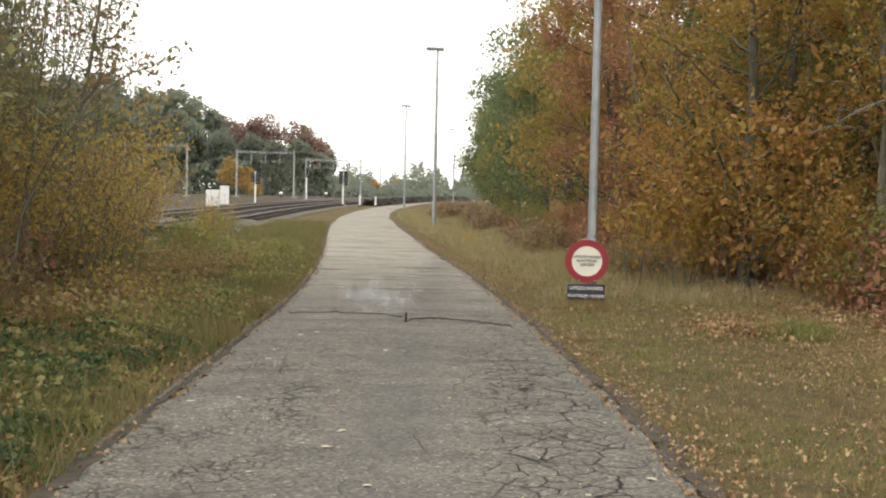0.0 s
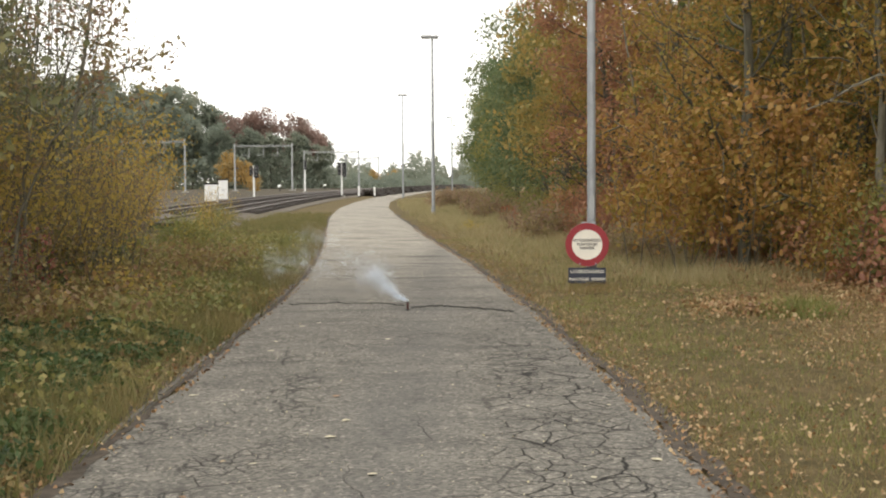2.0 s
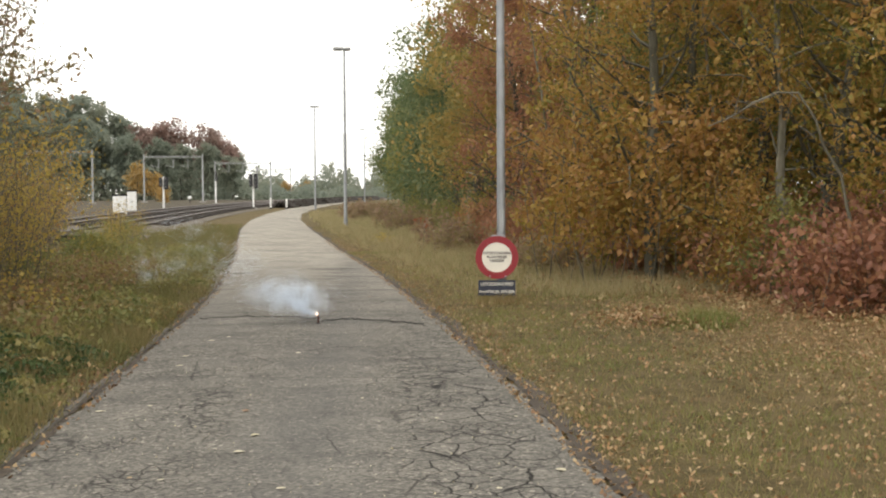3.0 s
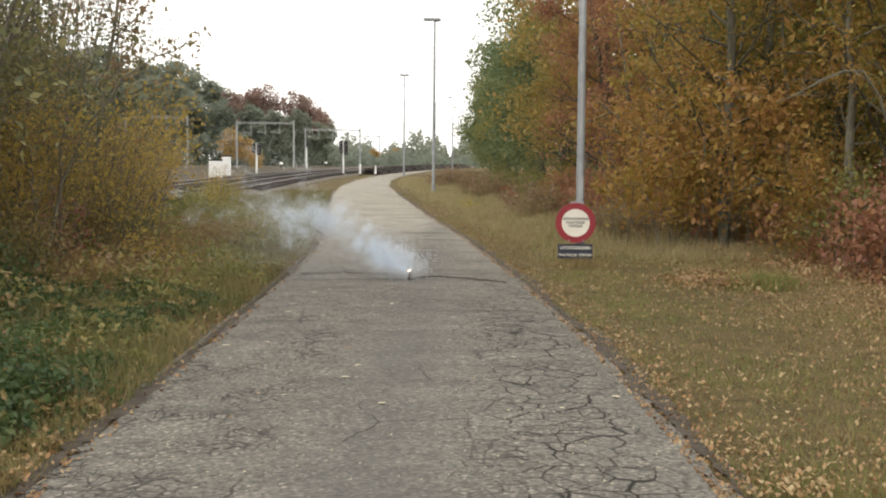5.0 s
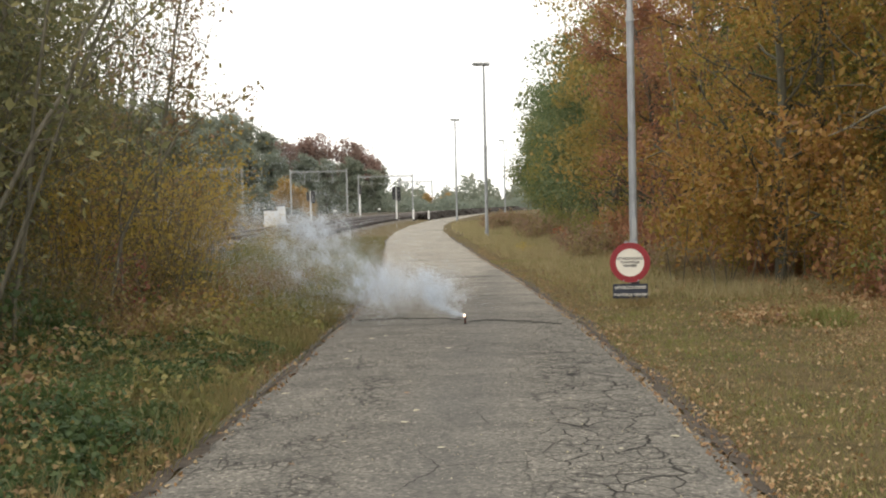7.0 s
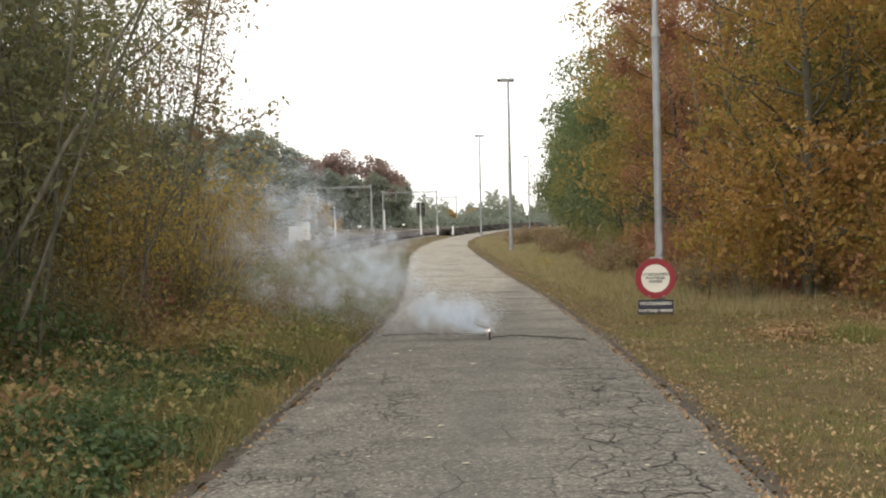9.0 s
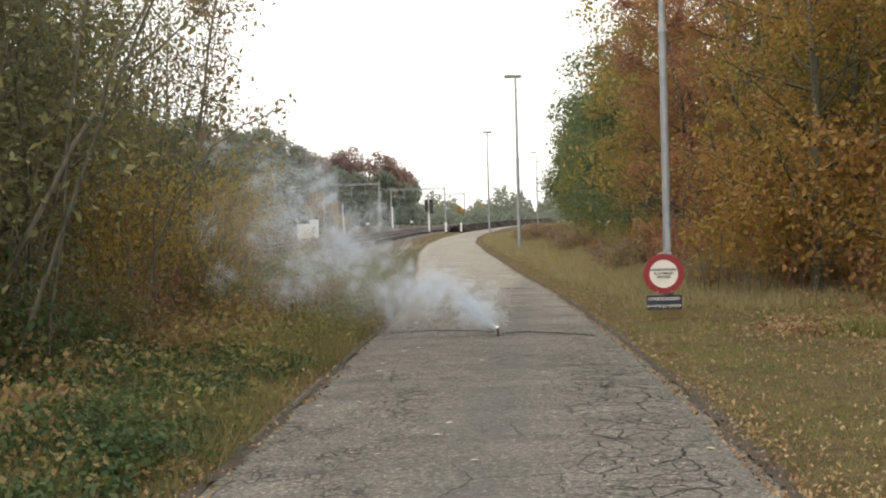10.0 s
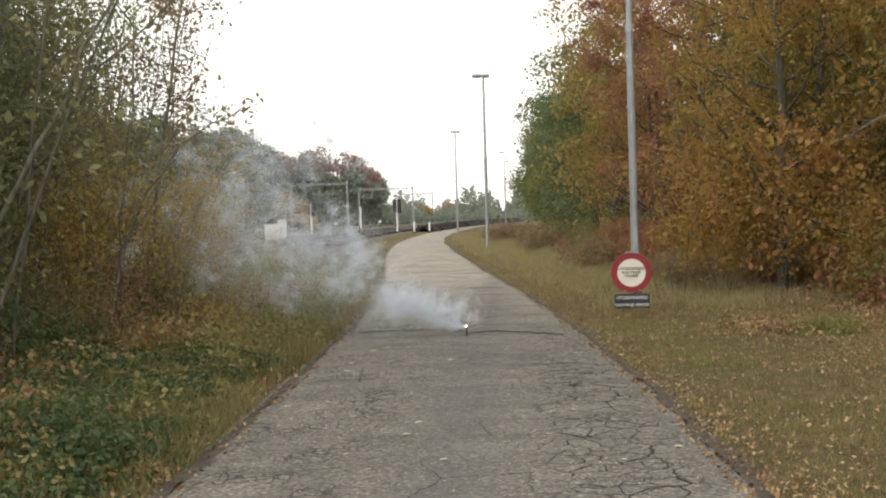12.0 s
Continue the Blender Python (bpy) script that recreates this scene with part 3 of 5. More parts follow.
def lettering(text, size, x, z, mat, parent, y, bold=0.0):
    cu = bpy.data.curves.new("lettering", "FONT")
    cu.body, cu.size, cu.align_x, cu.align_y, cu.extrude = text, size, "CENTER", "CENTER", 0.001
    cu.offset = bold
    tmp = bpy.data.objects.new("lettering", cu)
    me = bpy.data.meshes.new_from_object(tmp)
    bpy.data.objects.remove(tmp)
    me.materials.append(mat)
    ob = new("lettering", me)
    ob.parent = parent
    ob.matrix_local = pose(x, y, z, 90, 0, 0)
    return ob


def disc(bm, r, y0, y1, z, segments=48):
    rod(bm, (0, y0, z), (0, y1, z), r, r, segments)
    return bm


def ring(bm, r0, r1, y0, y1, z, segments=48):
    """A flat ring facing -y."""
    loops = []
    for r, y in ((r0, y0), (r1, y0), (r1, y1), (r0, y1)):
        loops.append([bm.verts.new((r * math.cos(2 * math.pi * i / segments), y, z + r * math.sin(2 * math.pi * i / segments))) for i in range(segments)])
    for a in range(4):
        for i in range(segments):
            j = (i + 1) % segments
            bm.faces.new((loops[a][i], loops[a][j], loops[(a + 1) % 4][j], loops[(a + 1) % 4][i]))
    bmesh.ops.recalc_face_normals(bm, faces=bm.faces)
    return bm


def road_sign():
    s = thing("road_sign", 1.87, 17.6, float(land(1.87, 17.6)), "round red-rimmed no-entry road sign with dark text plate", "road sign", turn=-3)
    zc = 0.64
    d = part("sign_disc", disc(bmesh.new(), 0.298, 0.0, 0.02, zc), PALE_STEEL, s)
    part("rim", ring(bmesh.new(), 0.213, 0.305, -0.012, 0.022, zc), RED, d, "red painted rim")
    part("face", disc(bmesh.new(), 0.215, -0.008, -0.001, zc), CREAM, d, "cream white reflective face")
    for i, (t, w) in enumerate((("UITGEZONDERD", 0.052), ("PLAATSELIJK", 0.052), ("VERKEER", 0.052))):
        lettering(t, w, 0, zc + 0.06 - i * 0.055, INK, d, -0.0105, 0.0016)
    p = boxed("text_plate", (-0.265, 0.265, 0.0, 0.018, 0.09, 0.315), NAVY, s, 0.006, "dark blue plate with white lettering")
    lettering("UITGEZONDERD", 0.062, 0, 0.258, CREAM, p, -0.0025, 0.0008)
    lettering("PLAATSELIJK VERKEER", 0.052, 0, 0.15, CREAM, p, -0.0025, 0.0008)
    rodded("sign_post", (0.03, 0.06, -0.2), (0.03, 0.06, 0.98), 0.03, GALVANISED, s)
    boxed("clamp", (-0.08, 0.12, 0.02, 0.12, 0.9, 0.955), GALVANISED, s, 0.008)
    boxed("clamp", (-0.08, 0.12, 0.02, 0.12, 0.34, 0.38), GALVANISED, s, 0.008)
    for sx in (-0.1, 0.12):
        rodded("bolt", (sx, -0.016, zc - 0.27), (sx, -0.004, zc - 0.27), 0.012, GALVANISED, d, None, 8)


road_sign()


# ---- trees ----
def branch_line(rng, start, way, length, r0, steps=5, wander=0.25, lift=0.12):
    pts, w = [np.array(start, float)], np.array(way, float)
    for _ in range(steps):
        w = w + rng.normal(size=3) * wander * 0.5
        w[2] += lift
        w /= np.linalg.norm(w)
        pts.append(pts[-1] + w * length / steps)
    return np.array(pts), np.linspace(r0, r0 * 0.3, steps + 1)


def grow(rng, height, spread, base, limbs, r0, lean=0.06):
    """Trunk line, limb lines and the places where twigs carry leaves."""
    trunk, radii = branch_line(rng, (0, 0, -0.15), (rng.normal() * lean, rng.normal() * lean, 1), height, r0, 8, 0.12, 0.1)
    lines, tips = [], []
    for i in range(limbs):
        k = base + (0.97 - base) * (i + rng.uniform(0, 0.8)) / limbs
        at = np.array([np.interp(k * 8, range(9), trunk[:, c]) for c in range(3)])
        ang = i * 2.4 + rng.uniform(-0.5, 0.5)
        out = spread * (1.05 - 0.65 * abs(k - base - 0.15)) * rng.uniform(0.75, 1.15) * (1.0 if k < 0.75 else 1.7 * (1.08 - k) / 0.6 + 0.25)
        line, rr = branch_line(rng, at, (math.cos(ang), math.sin(ang), rng.uniform(0.1, 0.55)), out, max(0.012, r0 * 0.42 * (1.1 - k)), 5, 0.3, 0.07)
        lines.append((line, rr))
        for j in range(4):
            f = rng.uniform(1.2, 4.8)
            p = np.array([np.interp(f, range(6), line[:, c]) for c in range(3)])
            w = line[-1] - line[0]
            w = w / (np.linalg.norm(w) + 1e-9) + rng.normal(size=3) * 0.7
            sub, sr = branch_line(rng, p, w / np.linalg.norm(w), out * rng.uniform(0.25, 0.5), max(0.007, rr[2] * 0.5), 3, 0.4, 0.03)
            lines.append((sub, sr))
            tips += list(sub[1:])
        tips += list(line[2:])
    tips.append(trunk[-1])
    return (trunk, radii), lines, np.array(tips)


def make_tree(name, seed, height, spread, base, limbs, r0, count, size, leaf, bark, label, category="tree", scatter=0.2, group="", clump=0.6):
    rng = np.random.default_rng(seed)
    trunk, lines, tips = grow(rng, height, spread, base, limbs, r0)
    t = tagged(empty_at(name, pose(0, 0, 0)), label, category, group)
    v, f = tubes([trunk], 9)
    link_arrays("trunk", v, f, 4, bark, t, True)
    v, f = tubes(lines, 4)
    link_arrays("branching", v, f, 4, bark, t, True)["kind"] = "stuff"
    weight = rng.gamma(clump, 1.0, len(tips))
    c = tips[rng.choice(len(tips), count, p=weight / weight.sum())] + rng.normal(size=(count, 3)) * scatter * np.array([1, 1, 0.75])
    c[:, 2] = np.maximum(c[:, 2], 0.15)
    v, f = leaves(rng, c, size)
    link_arrays("crown", v, f, 3, leaf, t)
    return t


def make_shrub(name, seed, height, spread, stems, count, size, leaf, label, category="shrub", group="", low=0.25, scatter=0.16, r0=0.014):
    """Many stems from one root, with leaves towards their ends."""
    rng = np.random.default_rng(seed)
    t = tagged(empty_at(name, pose(0, 0, 0)), label, category, group)
    lines, tips = [], []
    for i in range(stems):
        a = rng.uniform(0, 2 * math.pi)
        out = rng.uniform(0.05, 0.6) * spread / height
        root = (rng.normal() * spread * 0.22, rng.normal() * spread * 0.22, -0.1)
        line, rr = branch_line(rng, root, (math.cos(a) * out, math.sin(a) * out, 1), height * rng.uniform(0.55, 1.1), r0 * rng.uniform(0.6, 1.4), 6, 0.16, 0.04)
        lines.append((line, rr))
        for j in range(4):
            f = rng.uniform(1.5, 5.7)
            p = np.array([np.interp(f, range(7), line[:, c]) for c in range(3)])
            w = rng.normal(size=3) + np.array([0, 0, 0.9])
            sub, sr = branch_line(rng, p, w / np.linalg.norm(w), height * rng.uniform(0.12, 0.28), r0 * 0.45, 3, 0.3, 0.02)
            lines.append((sub, sr))
            tips += list(sub[1:])
        tips += list(line[3:])
    tips = np.array(tips)
    keep = tips[tips[:, 2] > low * height]
    v, f = tubes(lines, 3)
    link_arrays("branching", v, f, 4, TWIG, t)["kind"] = "stuff"
    weight = rng.gamma(0.8, 1.0, len(keep))
    c = keep[rng.choice(len(keep), count, p=weight / weight.sum())] + rng.normal(size=(count, 3)) * scatter
    c[:, 2] = np.maximum(c[:, 2], 0.05)
    v, f = leaves(rng, c, size)
    link_arrays("foliage", v, f, 3, leaf, t)
    return t


def place(proto, x, y, turn, size=1.0, sink=0.05):
    m = pose(x, y, float(land(x, y)) - sink, 0, 0, turn)
    ob = copy_thing(proto, m)
    ob.scale = (size, size, size * 1.0)
    return ob


def wood_edge(y):
    """Where the undergrowth of the wood begins beside the lane."""
    return float(smooth_interp(y, [-20, 10, 16, 19, 21, 27, 37.5, 59, 96, 130, 180, 260], [7.2, 6.4, 5.9, 5.7, 5.3, 4.7, 3.3, 2.2, 1.3, 2.2, 6.0, 14]))


def full_tree(name, seed, height, width, base, count, size, leaf, label, group):
    """A full rounded crown of many clumps on a short trunk, as a tree looks from far off."""
    rng = np.random.default_rng(seed)
    t = tagged(empty_at(name, pose(0, 0, 0)), label, "tree", group)
    v, f = tubes([branch_line(rng, (0, 0, -0.3), (0, 0, 1), height * 0.7, height * 0.014, 6, 0.06, 0.1)], 7)
    link_arrays("trunk", v, f, 4, BARK, t, True)
    mid, tall = height * (1 + base) / 2, height * (1 - base) / 2
    way = rng.normal(size=(60, 3))
    way /= np.abs(way).max(axis=1, keepdims=True) * 0.45 + np.linalg.norm(way, axis=1, keepdims=True) * 0.55
    lobes = way * np.array([width / 2, width / 2, tall]) * rng.uniform(0.3, 0.86, (60, 1))
    lobes[:, :2] *= 1 - 0.42 * np.clip(lobes[:, 2:] / tall, 0, 1)
    pick = rng.integers(60, size=count)
    out = rng.normal(size=(count, 3))
    out /= np.linalg.norm(out, axis=1, keepdims=True)
    reach = width * rng.uniform(0.08, 0.22, 60)[pick][:, None] * rng.uniform(0.1, 1.0, (count, 1)) ** 0.6
    c = lobes[pick] + out * reach * np.array([1, 1, 0.75]) + rng.normal(size=(count, 3)) * width * 0.022 + np.array([0, 0, mid])
    c[:, 2] = np.maximum(c[:, 2], 0.3)
    v, f = leaves(rng, c, size)
    link_arrays("crown", v, f, 3, leaf, t)
    return t


PROTO = {
    "gold": [make_tree("oak_tree", 20 + i, 9.5 + i, 2.7, 0.07, 30, 0.13, 15000, 0.09, GOLD, BARK, "young oak with golden brown autumn leaves", group="trees of the wood edge") for i in range(2)],
    "rust": [make_tree("red_oak_tree", 30 + i, 10 + i, 2.6, 0.06, 30, 0.12, 15000, 0.1, RUST, BARK, "young red oak with russet autumn leaves", group="trees of the wood edge") for i in range(2)],
    "olive": [make_tree("oak_tree", 40 + i, 9.5 + i, 2.5, 0.06, 30, 0.13, 15000, 0.088, OLIVE, BARK, "oak with olive green leaves turning yellow", group="trees of the wood edge") for i in range(2)],
    "back": [make_tree("oak_tree", 46, 10.5, 2.8, 0.06, 24, 0.13, 5200, 0.19, GOLD, BARK, "oak with golden brown leaves behind the edge", group="trees of the wood edge")],
    "edge": [full_tree("oak_tree", 45, 10.2, 6.2, 0.02, 7500, 0.19, OLIVE, "full-crowned oak with olive leaves turning yellow", "trees of the wood edge")],
    "amber": [full_tree("oak_tree", 44, 10.5, 6.0, 0.02, 8500, 0.16, AMBER, "full-crowned oak with dull gold and brown leaves", "trees of the wood edge")],
    "green": [full_tree("green_tree", 50, 11.4, 6.2, 0.02, 7500, 0.2, GREEN, "still green deciduous tree at the wood edge", "trees of the wood edge")],
}
SAPLING = {
    "gold": make_shrub("oak_sapling", 60, 1.9, 1.3, 12, 2000, 0.088, GOLD, "low golden oak sapling under the trees", group="undergrowth of the wood", low=0.15),
    "rust": make_shrub("red_oak_sapling", 61, 1.7, 1.3, 12, 2000, 0.095, RUST, "low russet oak sapling under the trees", group="undergrowth of the wood", low=0.1),
    "olive": make_shrub("green_sapling", 62, 1.6, 1.2, 12, 2000, 0.085, OLIVE, "low olive green shrub under the trees", group="undergrowth of the wood", low=0.1),
}


LOW_BUSH = {
    "rust": make_shrub("red_oak_seedling", 65, 0.95, 1.1, 9, 1250, 0.078, RUST, "knee-high russet oak seedling under the trees", group="undergrowth of the wood", low=0.03, scatter=0.14, r0=0.007),
    "gold": make_shrub("oak_seedling", 66, 0.95, 1.1, 9, 1250, 0.075, GOLD, "knee-high golden oak seedling under the trees", group="undergrowth of the wood", low=0.03, scatter=0.14, r0=0.007),
    "olive": make_shrub("bramble_bush", 67, 0.85, 1.1, 9, 1250, 0.068, OLIVE, "knee-high olive green bramble under the trees", group="undergrowth of the wood", low=0.03, scatter=0.14, r0=0.007),
}


def sort_at(y, rng):
    if y < 25:
        return rng.choice(["olive", "gold", "olive", "gold"])
    if y < 31:
        return rng.choice(["gold", "rust", "olive"])
    if y < 43:
        return rng.choice(["rust", "rust", "rust", "gold"])
    if y < 53:
        return rng.choice(["edge", "amber", "amber"])
    return rng.choice(["green", "green", "edge", "green"])


rng = np.random.default_rng(5)
y = 11.0
while y < 150:
    for row, (back, gap) in enumerate(((1.9, 0.0), (4.6, 1.0), (7.6, 0.5))):
        if (row == 1 and y > 42) or row == 2:
            continue
        yy_ = y + gap + rng.uniform(-0.5, 0.5)
        kinds = PROTO[str(sort_at(yy_, rng)) if row == 0 else str(rng.choice(["back", "edge"]))]
        place(kinds[int(rng.integers(len(kinds)))], wood_edge(yy_) + back + (rng.uniform(-0.5, 0.5) if yy_ > 43 else 0.0) + rng.uniform(-0.4, 0.4), yy_, rng.uniform(0, 360), rng.uniform(0.88, 1.15) * (1.0 if yy_ < 42 else rng.uniform(0.8, 1.06)))
    y += 2.9 if y < 60 else 4.0
y = 12.0
while y < 75:
    k = str(rng.choice(["rust", "rust", "gold", "olive"] if y < 24 else ["rust", "rust", "gold", "olive"])) if y < 50 else "olive"
    place(SAPLING[k], wood_edge(y) + rng.uniform(-0.1, 1.3), y, rng.uniform(0, 360), rng.uniform(0.4, 1.0))
    y += 0.95 if y < 40 else 1.9
y = 13.0
while y < 36:
    k = str(rng.choice(["rust", "rust", "rust", "rust", "gold"]))
    x = wood_edge(y) + rng.uniform(-0.25, 0.7)
    if abs(y - 20.3) > 0.8:
        place(LOW_BUSH[k], x, y, rng.uniform(0, 360), rng.uniform(0.75, 1.3))
    place(LOW_BUSH[k], x + 1.3, y + 0.2, rng.uniform(0, 360), rng.uniform(1.0, 1.6))
    y += 0.7
for o, (x, y) in zip(LOW_BUSH.values(), ((7.0, 19.0), (6.8, 22.0), (6.9, 16.0))):
    o.matrix_world = pose(x, y, 0.1)
for group in PROTO.values():
    for o in group:
        o.matrix_world = pose(12 + 3 * rng.uniform(), 16 + 60 * rng.uniform(), 0.1, 0, 0, 40)
SAPLING["gold"].matrix_world = pose(6.6, 20.5, 0.1)
SAPLING["rust"].matrix_world = pose(5.9, 25.5, 0.1)
SAPLING["olive"].matrix_world = pose(4.0, 44.0, 0.1)

# dim depth of the wood behind the edge trees
rng = np.random.default_rng(8)
n = 26000
cy = rng.uniform(-15, 170, n)
cx = np.array([wood_edge(q) for q in np.linspace(-15, 170, 400)])[np.clip(((cy + 15) / 185 * 399).astype(int), 0, 399)] + rng.uniform(9.5, 16, n)
v, f = leaves(rng, np.stack([cx, cy, rng.uniform(0, 11, n)], -1), 0.75)
tagged(link_arrays("far_wood", v, f, 3, SHADE), "dense dim foliage deep in the autumn wood", "wood", kind="stuff")

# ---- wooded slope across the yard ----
# green and red crowns carry the distance haze in their leaf colours
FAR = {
    "green": full_tree("far_tree", 70, 18, 12, 0.08, 8000, 0.7, HAZED_GREEN, "tall green tree on the far slope, haze in its leaf colour", "trees across the yard"),
    "tall": full_tree("far_tree", 72, 20, 10.5, 0.08, 8000, 0.7, HAZED_GREEN, "tall green tree on the far slope, haze in its leaf colour", "trees across the yard"),
    "red": full_tree("far_beech_tree", 71, 15, 10, 0.1, 6500, 0.6, HAZED_RED, "round copper-red beech across the yard", "trees across the yard"),
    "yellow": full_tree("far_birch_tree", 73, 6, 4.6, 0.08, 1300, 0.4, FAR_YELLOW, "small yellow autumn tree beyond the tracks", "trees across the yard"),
}
rng = np.random.default_rng(9)
SKYLINE_X, SKYLINE_Z = [-110, -58, -48, -42, -38, -34, -29.6, -26.4, -23, -20.5, -18], [22, 20.5, 18, 17, 14, 14.2, 12, 12.8, 10.5, 6.5, 3.5]
for i, x in enumerate(np.arange(-104, -20, 4.3)):
    for row, y in enumerate((228, 248)):
        k = y / 200
        top = float(np.interp(x, SKYLINE_X, SKYLINE_Z)) * (1.0 if row else 0.8)
        kind = ("green", "tall")[int(rng.integers(2))]
        own = {"green": 18.0, "tall": 20.0}[kind]
        if row and (abs(x + 25.5) < 3.0 or abs(x + 33) < 3.4):
            top *= 0.72
        place(FAR[kind], x * k + rng.uniform(-1, 1), y + rng.uniform(-4, 4), rng.uniform(0, 360), top * k / own)
for x, y, s in ((-31.6, 242, 1.1), (-40.6, 243, 1.2), (-45.0, 246, 1.12)):
    place(FAR["red"], x, y, rng.uniform(0, 360), s)
for x, y, s in ((-31.0, 177, 0.75), (-14, 262, 0.7), (-18.5, 262, 0.7), (-21.5, 128, 0.42)):
    place(FAR["yellow"], x, y, rng.uniform(0, 360), s)
for o, (x, y) in zip(FAR.values(), ((-75, 245), (-92, 250), (-40, 243), (-33.5, 177))):
    o.matrix_world = pose(x, y, 0.9)
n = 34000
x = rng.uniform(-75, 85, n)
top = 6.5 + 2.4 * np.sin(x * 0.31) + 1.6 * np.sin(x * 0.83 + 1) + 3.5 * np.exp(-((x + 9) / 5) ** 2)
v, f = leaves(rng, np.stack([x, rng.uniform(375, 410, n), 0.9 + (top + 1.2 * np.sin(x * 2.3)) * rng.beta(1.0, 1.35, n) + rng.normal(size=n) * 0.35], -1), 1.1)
tagged(link_arrays("far_wood", v, f, 3, HAZED_GREEN), "line of distant trees with haze painted into their grey-green", "wood", kind="stuff")
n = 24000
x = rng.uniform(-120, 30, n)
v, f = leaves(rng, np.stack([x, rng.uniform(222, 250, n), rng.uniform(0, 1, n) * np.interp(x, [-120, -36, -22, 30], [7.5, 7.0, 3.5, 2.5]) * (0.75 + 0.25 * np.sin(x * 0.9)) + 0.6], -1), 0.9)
tagged(link_arrays("far_scrub", v, f, 3, HAZED_GREEN), "low scrub in front of the far trees", "scrub", kind="stuff")

# ---- thicket between the lane and the tracks ----
OAK_SPRAY = make_shrub("oak_sapling", 64, 2.0, 1.5, 9, 2000, 0.08, GOLD, "young oak with sprays of golden leaves", group="undergrowth of the wood", low=0.22, scatter=0.13, r0=0.009)
CRIMSON = leaf_material("crimson_leaves", [(0.22, 0.05, 0.05), (0.32, 0.1, 0.09), (0.34, 0.17, 0.1), (0.26, 0.17, 0.08)])
WILLOW = make_tree("willow_tree", 95, 7.2, 2.0, 0.18, 34, 0.07, 12000, 0.075, SHADE, TWIG, "leafy dull green willow over the thicket", group="trees of the thicket", scatter=0.28)
THICKET = {
    "stems": make_shrub("tall_willow_shrub", 80, 5.6, 2.6, 28, 3200, 0.075, SHADE, "tall thicket shrub of thin bare grey stems", group="shrubs of the thicket", low=0.3, scatter=0.25, r0=0.022),
    "purple": make_shrub("dogwood_shrub", 81, 3.0, 2.2, 30, 2700, 0.06, PURPLE, "brownish purple autumn shrub in the thicket", group="shrubs of the thicket", low=0.12, scatter=0.2),
    "yellow": make_shrub("hazel_shrub", 82, 2.9, 2.1, 24, 3300, 0.072, YELLOW, "yellow-leaved autumn shrub in the thicket", group="shrubs of the thicket", low=0.15, scatter=0.2),
    "olive": make_shrub("bramble_shrub", 83, 1.5, 1.8, 20, 3400, 0.06, BRAMBLE, "low olive green shrub at the thicket edge", group="shrubs of the thicket", low=0.05, scatter=0.16),
    "meadow": make_shrub("verge_shrub", 85, 1.0, 1.3, 14, 1300, 0.075, OLIVE, "low yellowish green shrub on the grass verge", group="shrubs of the thicket", low=0.05, scatter=0.14, r0=0.007),
    "dark": make_shrub("elder_shrub", 84, 4.2, 2.6, 26, 4000, 0.075, SHADE, "dark green leafy shrub in the thicket", group="shrubs of the thicket", low=0.15, scatter=0.25, r0=0.018),
}
rng = np.random.default_rng(12)


def thicket_edge(y):
    return float(np.interp(y, [-10, 8, 10, 14, 19, 24, 31, 43, 55], [-5.2, -4.9, -4.7, -4.6, -4.9, -5.4, -6.3, -7.6, -9.5]))


y = 5.0
while y < 48:
    e = thicket_edge(y)
    near, mid_way = y < 14.5, y < 22
    front = ["olive", "yellow", "olive", "dark"] if near else ["yellow", "purple", "olive", "yellow", "purple"] if mid_way else ["meadow"]
    front = ["dark"] if y < 10 else front
    size = 0.8 if near else 0.95 if y < 19 else 0.75
    pick = str(rng.choice(front))
    place(THICKET[pick], e - (rng.uniform(0.3, 0.9) if near else rng.uniform(0.7, 1.3)), y, rng.uniform(0, 360), rng.uniform(0.8, 1.1) * size * (0.5 if pick == "dark" else 1))
    second = ["stems", "purple", "yellow"] if near else ["purple", "yellow", "stems", "purple"] if mid_way else ["yellow", "purple"]
    back = e - rng.uniform(1.9, 2.6) if mid_way else min(e - 1.8, -0.25 * y - rng.uniform(0.4, 1.2))
    place(THICKET[str(rng.choice(second))], back, y + rng.uniform(-0.7, 0.7), rng.uniform(0, 360), rng.uniform(0.8, 1.05) * (1 if mid_way else 0.8))
    if y < 30:
        place(THICKET[str(rng.choice(["stems", "dark", "dark"]))], min(e - rng.uniform(3.0, 4.2), -0.36 * y), y + rng.uniform(-0.7, 0.7), rng.uniform(0, 360), rng.uniform(0.95, 1.25))
    y += 1.25 if y < 22 else 2.2
for o, (x, y) in zip(THICKET.values(), ((-7.6, 12.5), (-6.2, 14.0), (-6.2, 20.5), (-5.6, 16.5), (-6.3, 29.0), (-9.2, 14.5))):
    o.matrix_world = pose(x, y, 0.0)
make_tree("slim_tree", 90, 6.2, 1.1, 0.4, 18, 0.045, 1900, 0.09, PURPLE, TWIG, "slim young tree with sparse purple-brown leaves", scatter=0.14).matrix_world = pose(-5.55, 17.5, 0.0, 0, 0, 30)


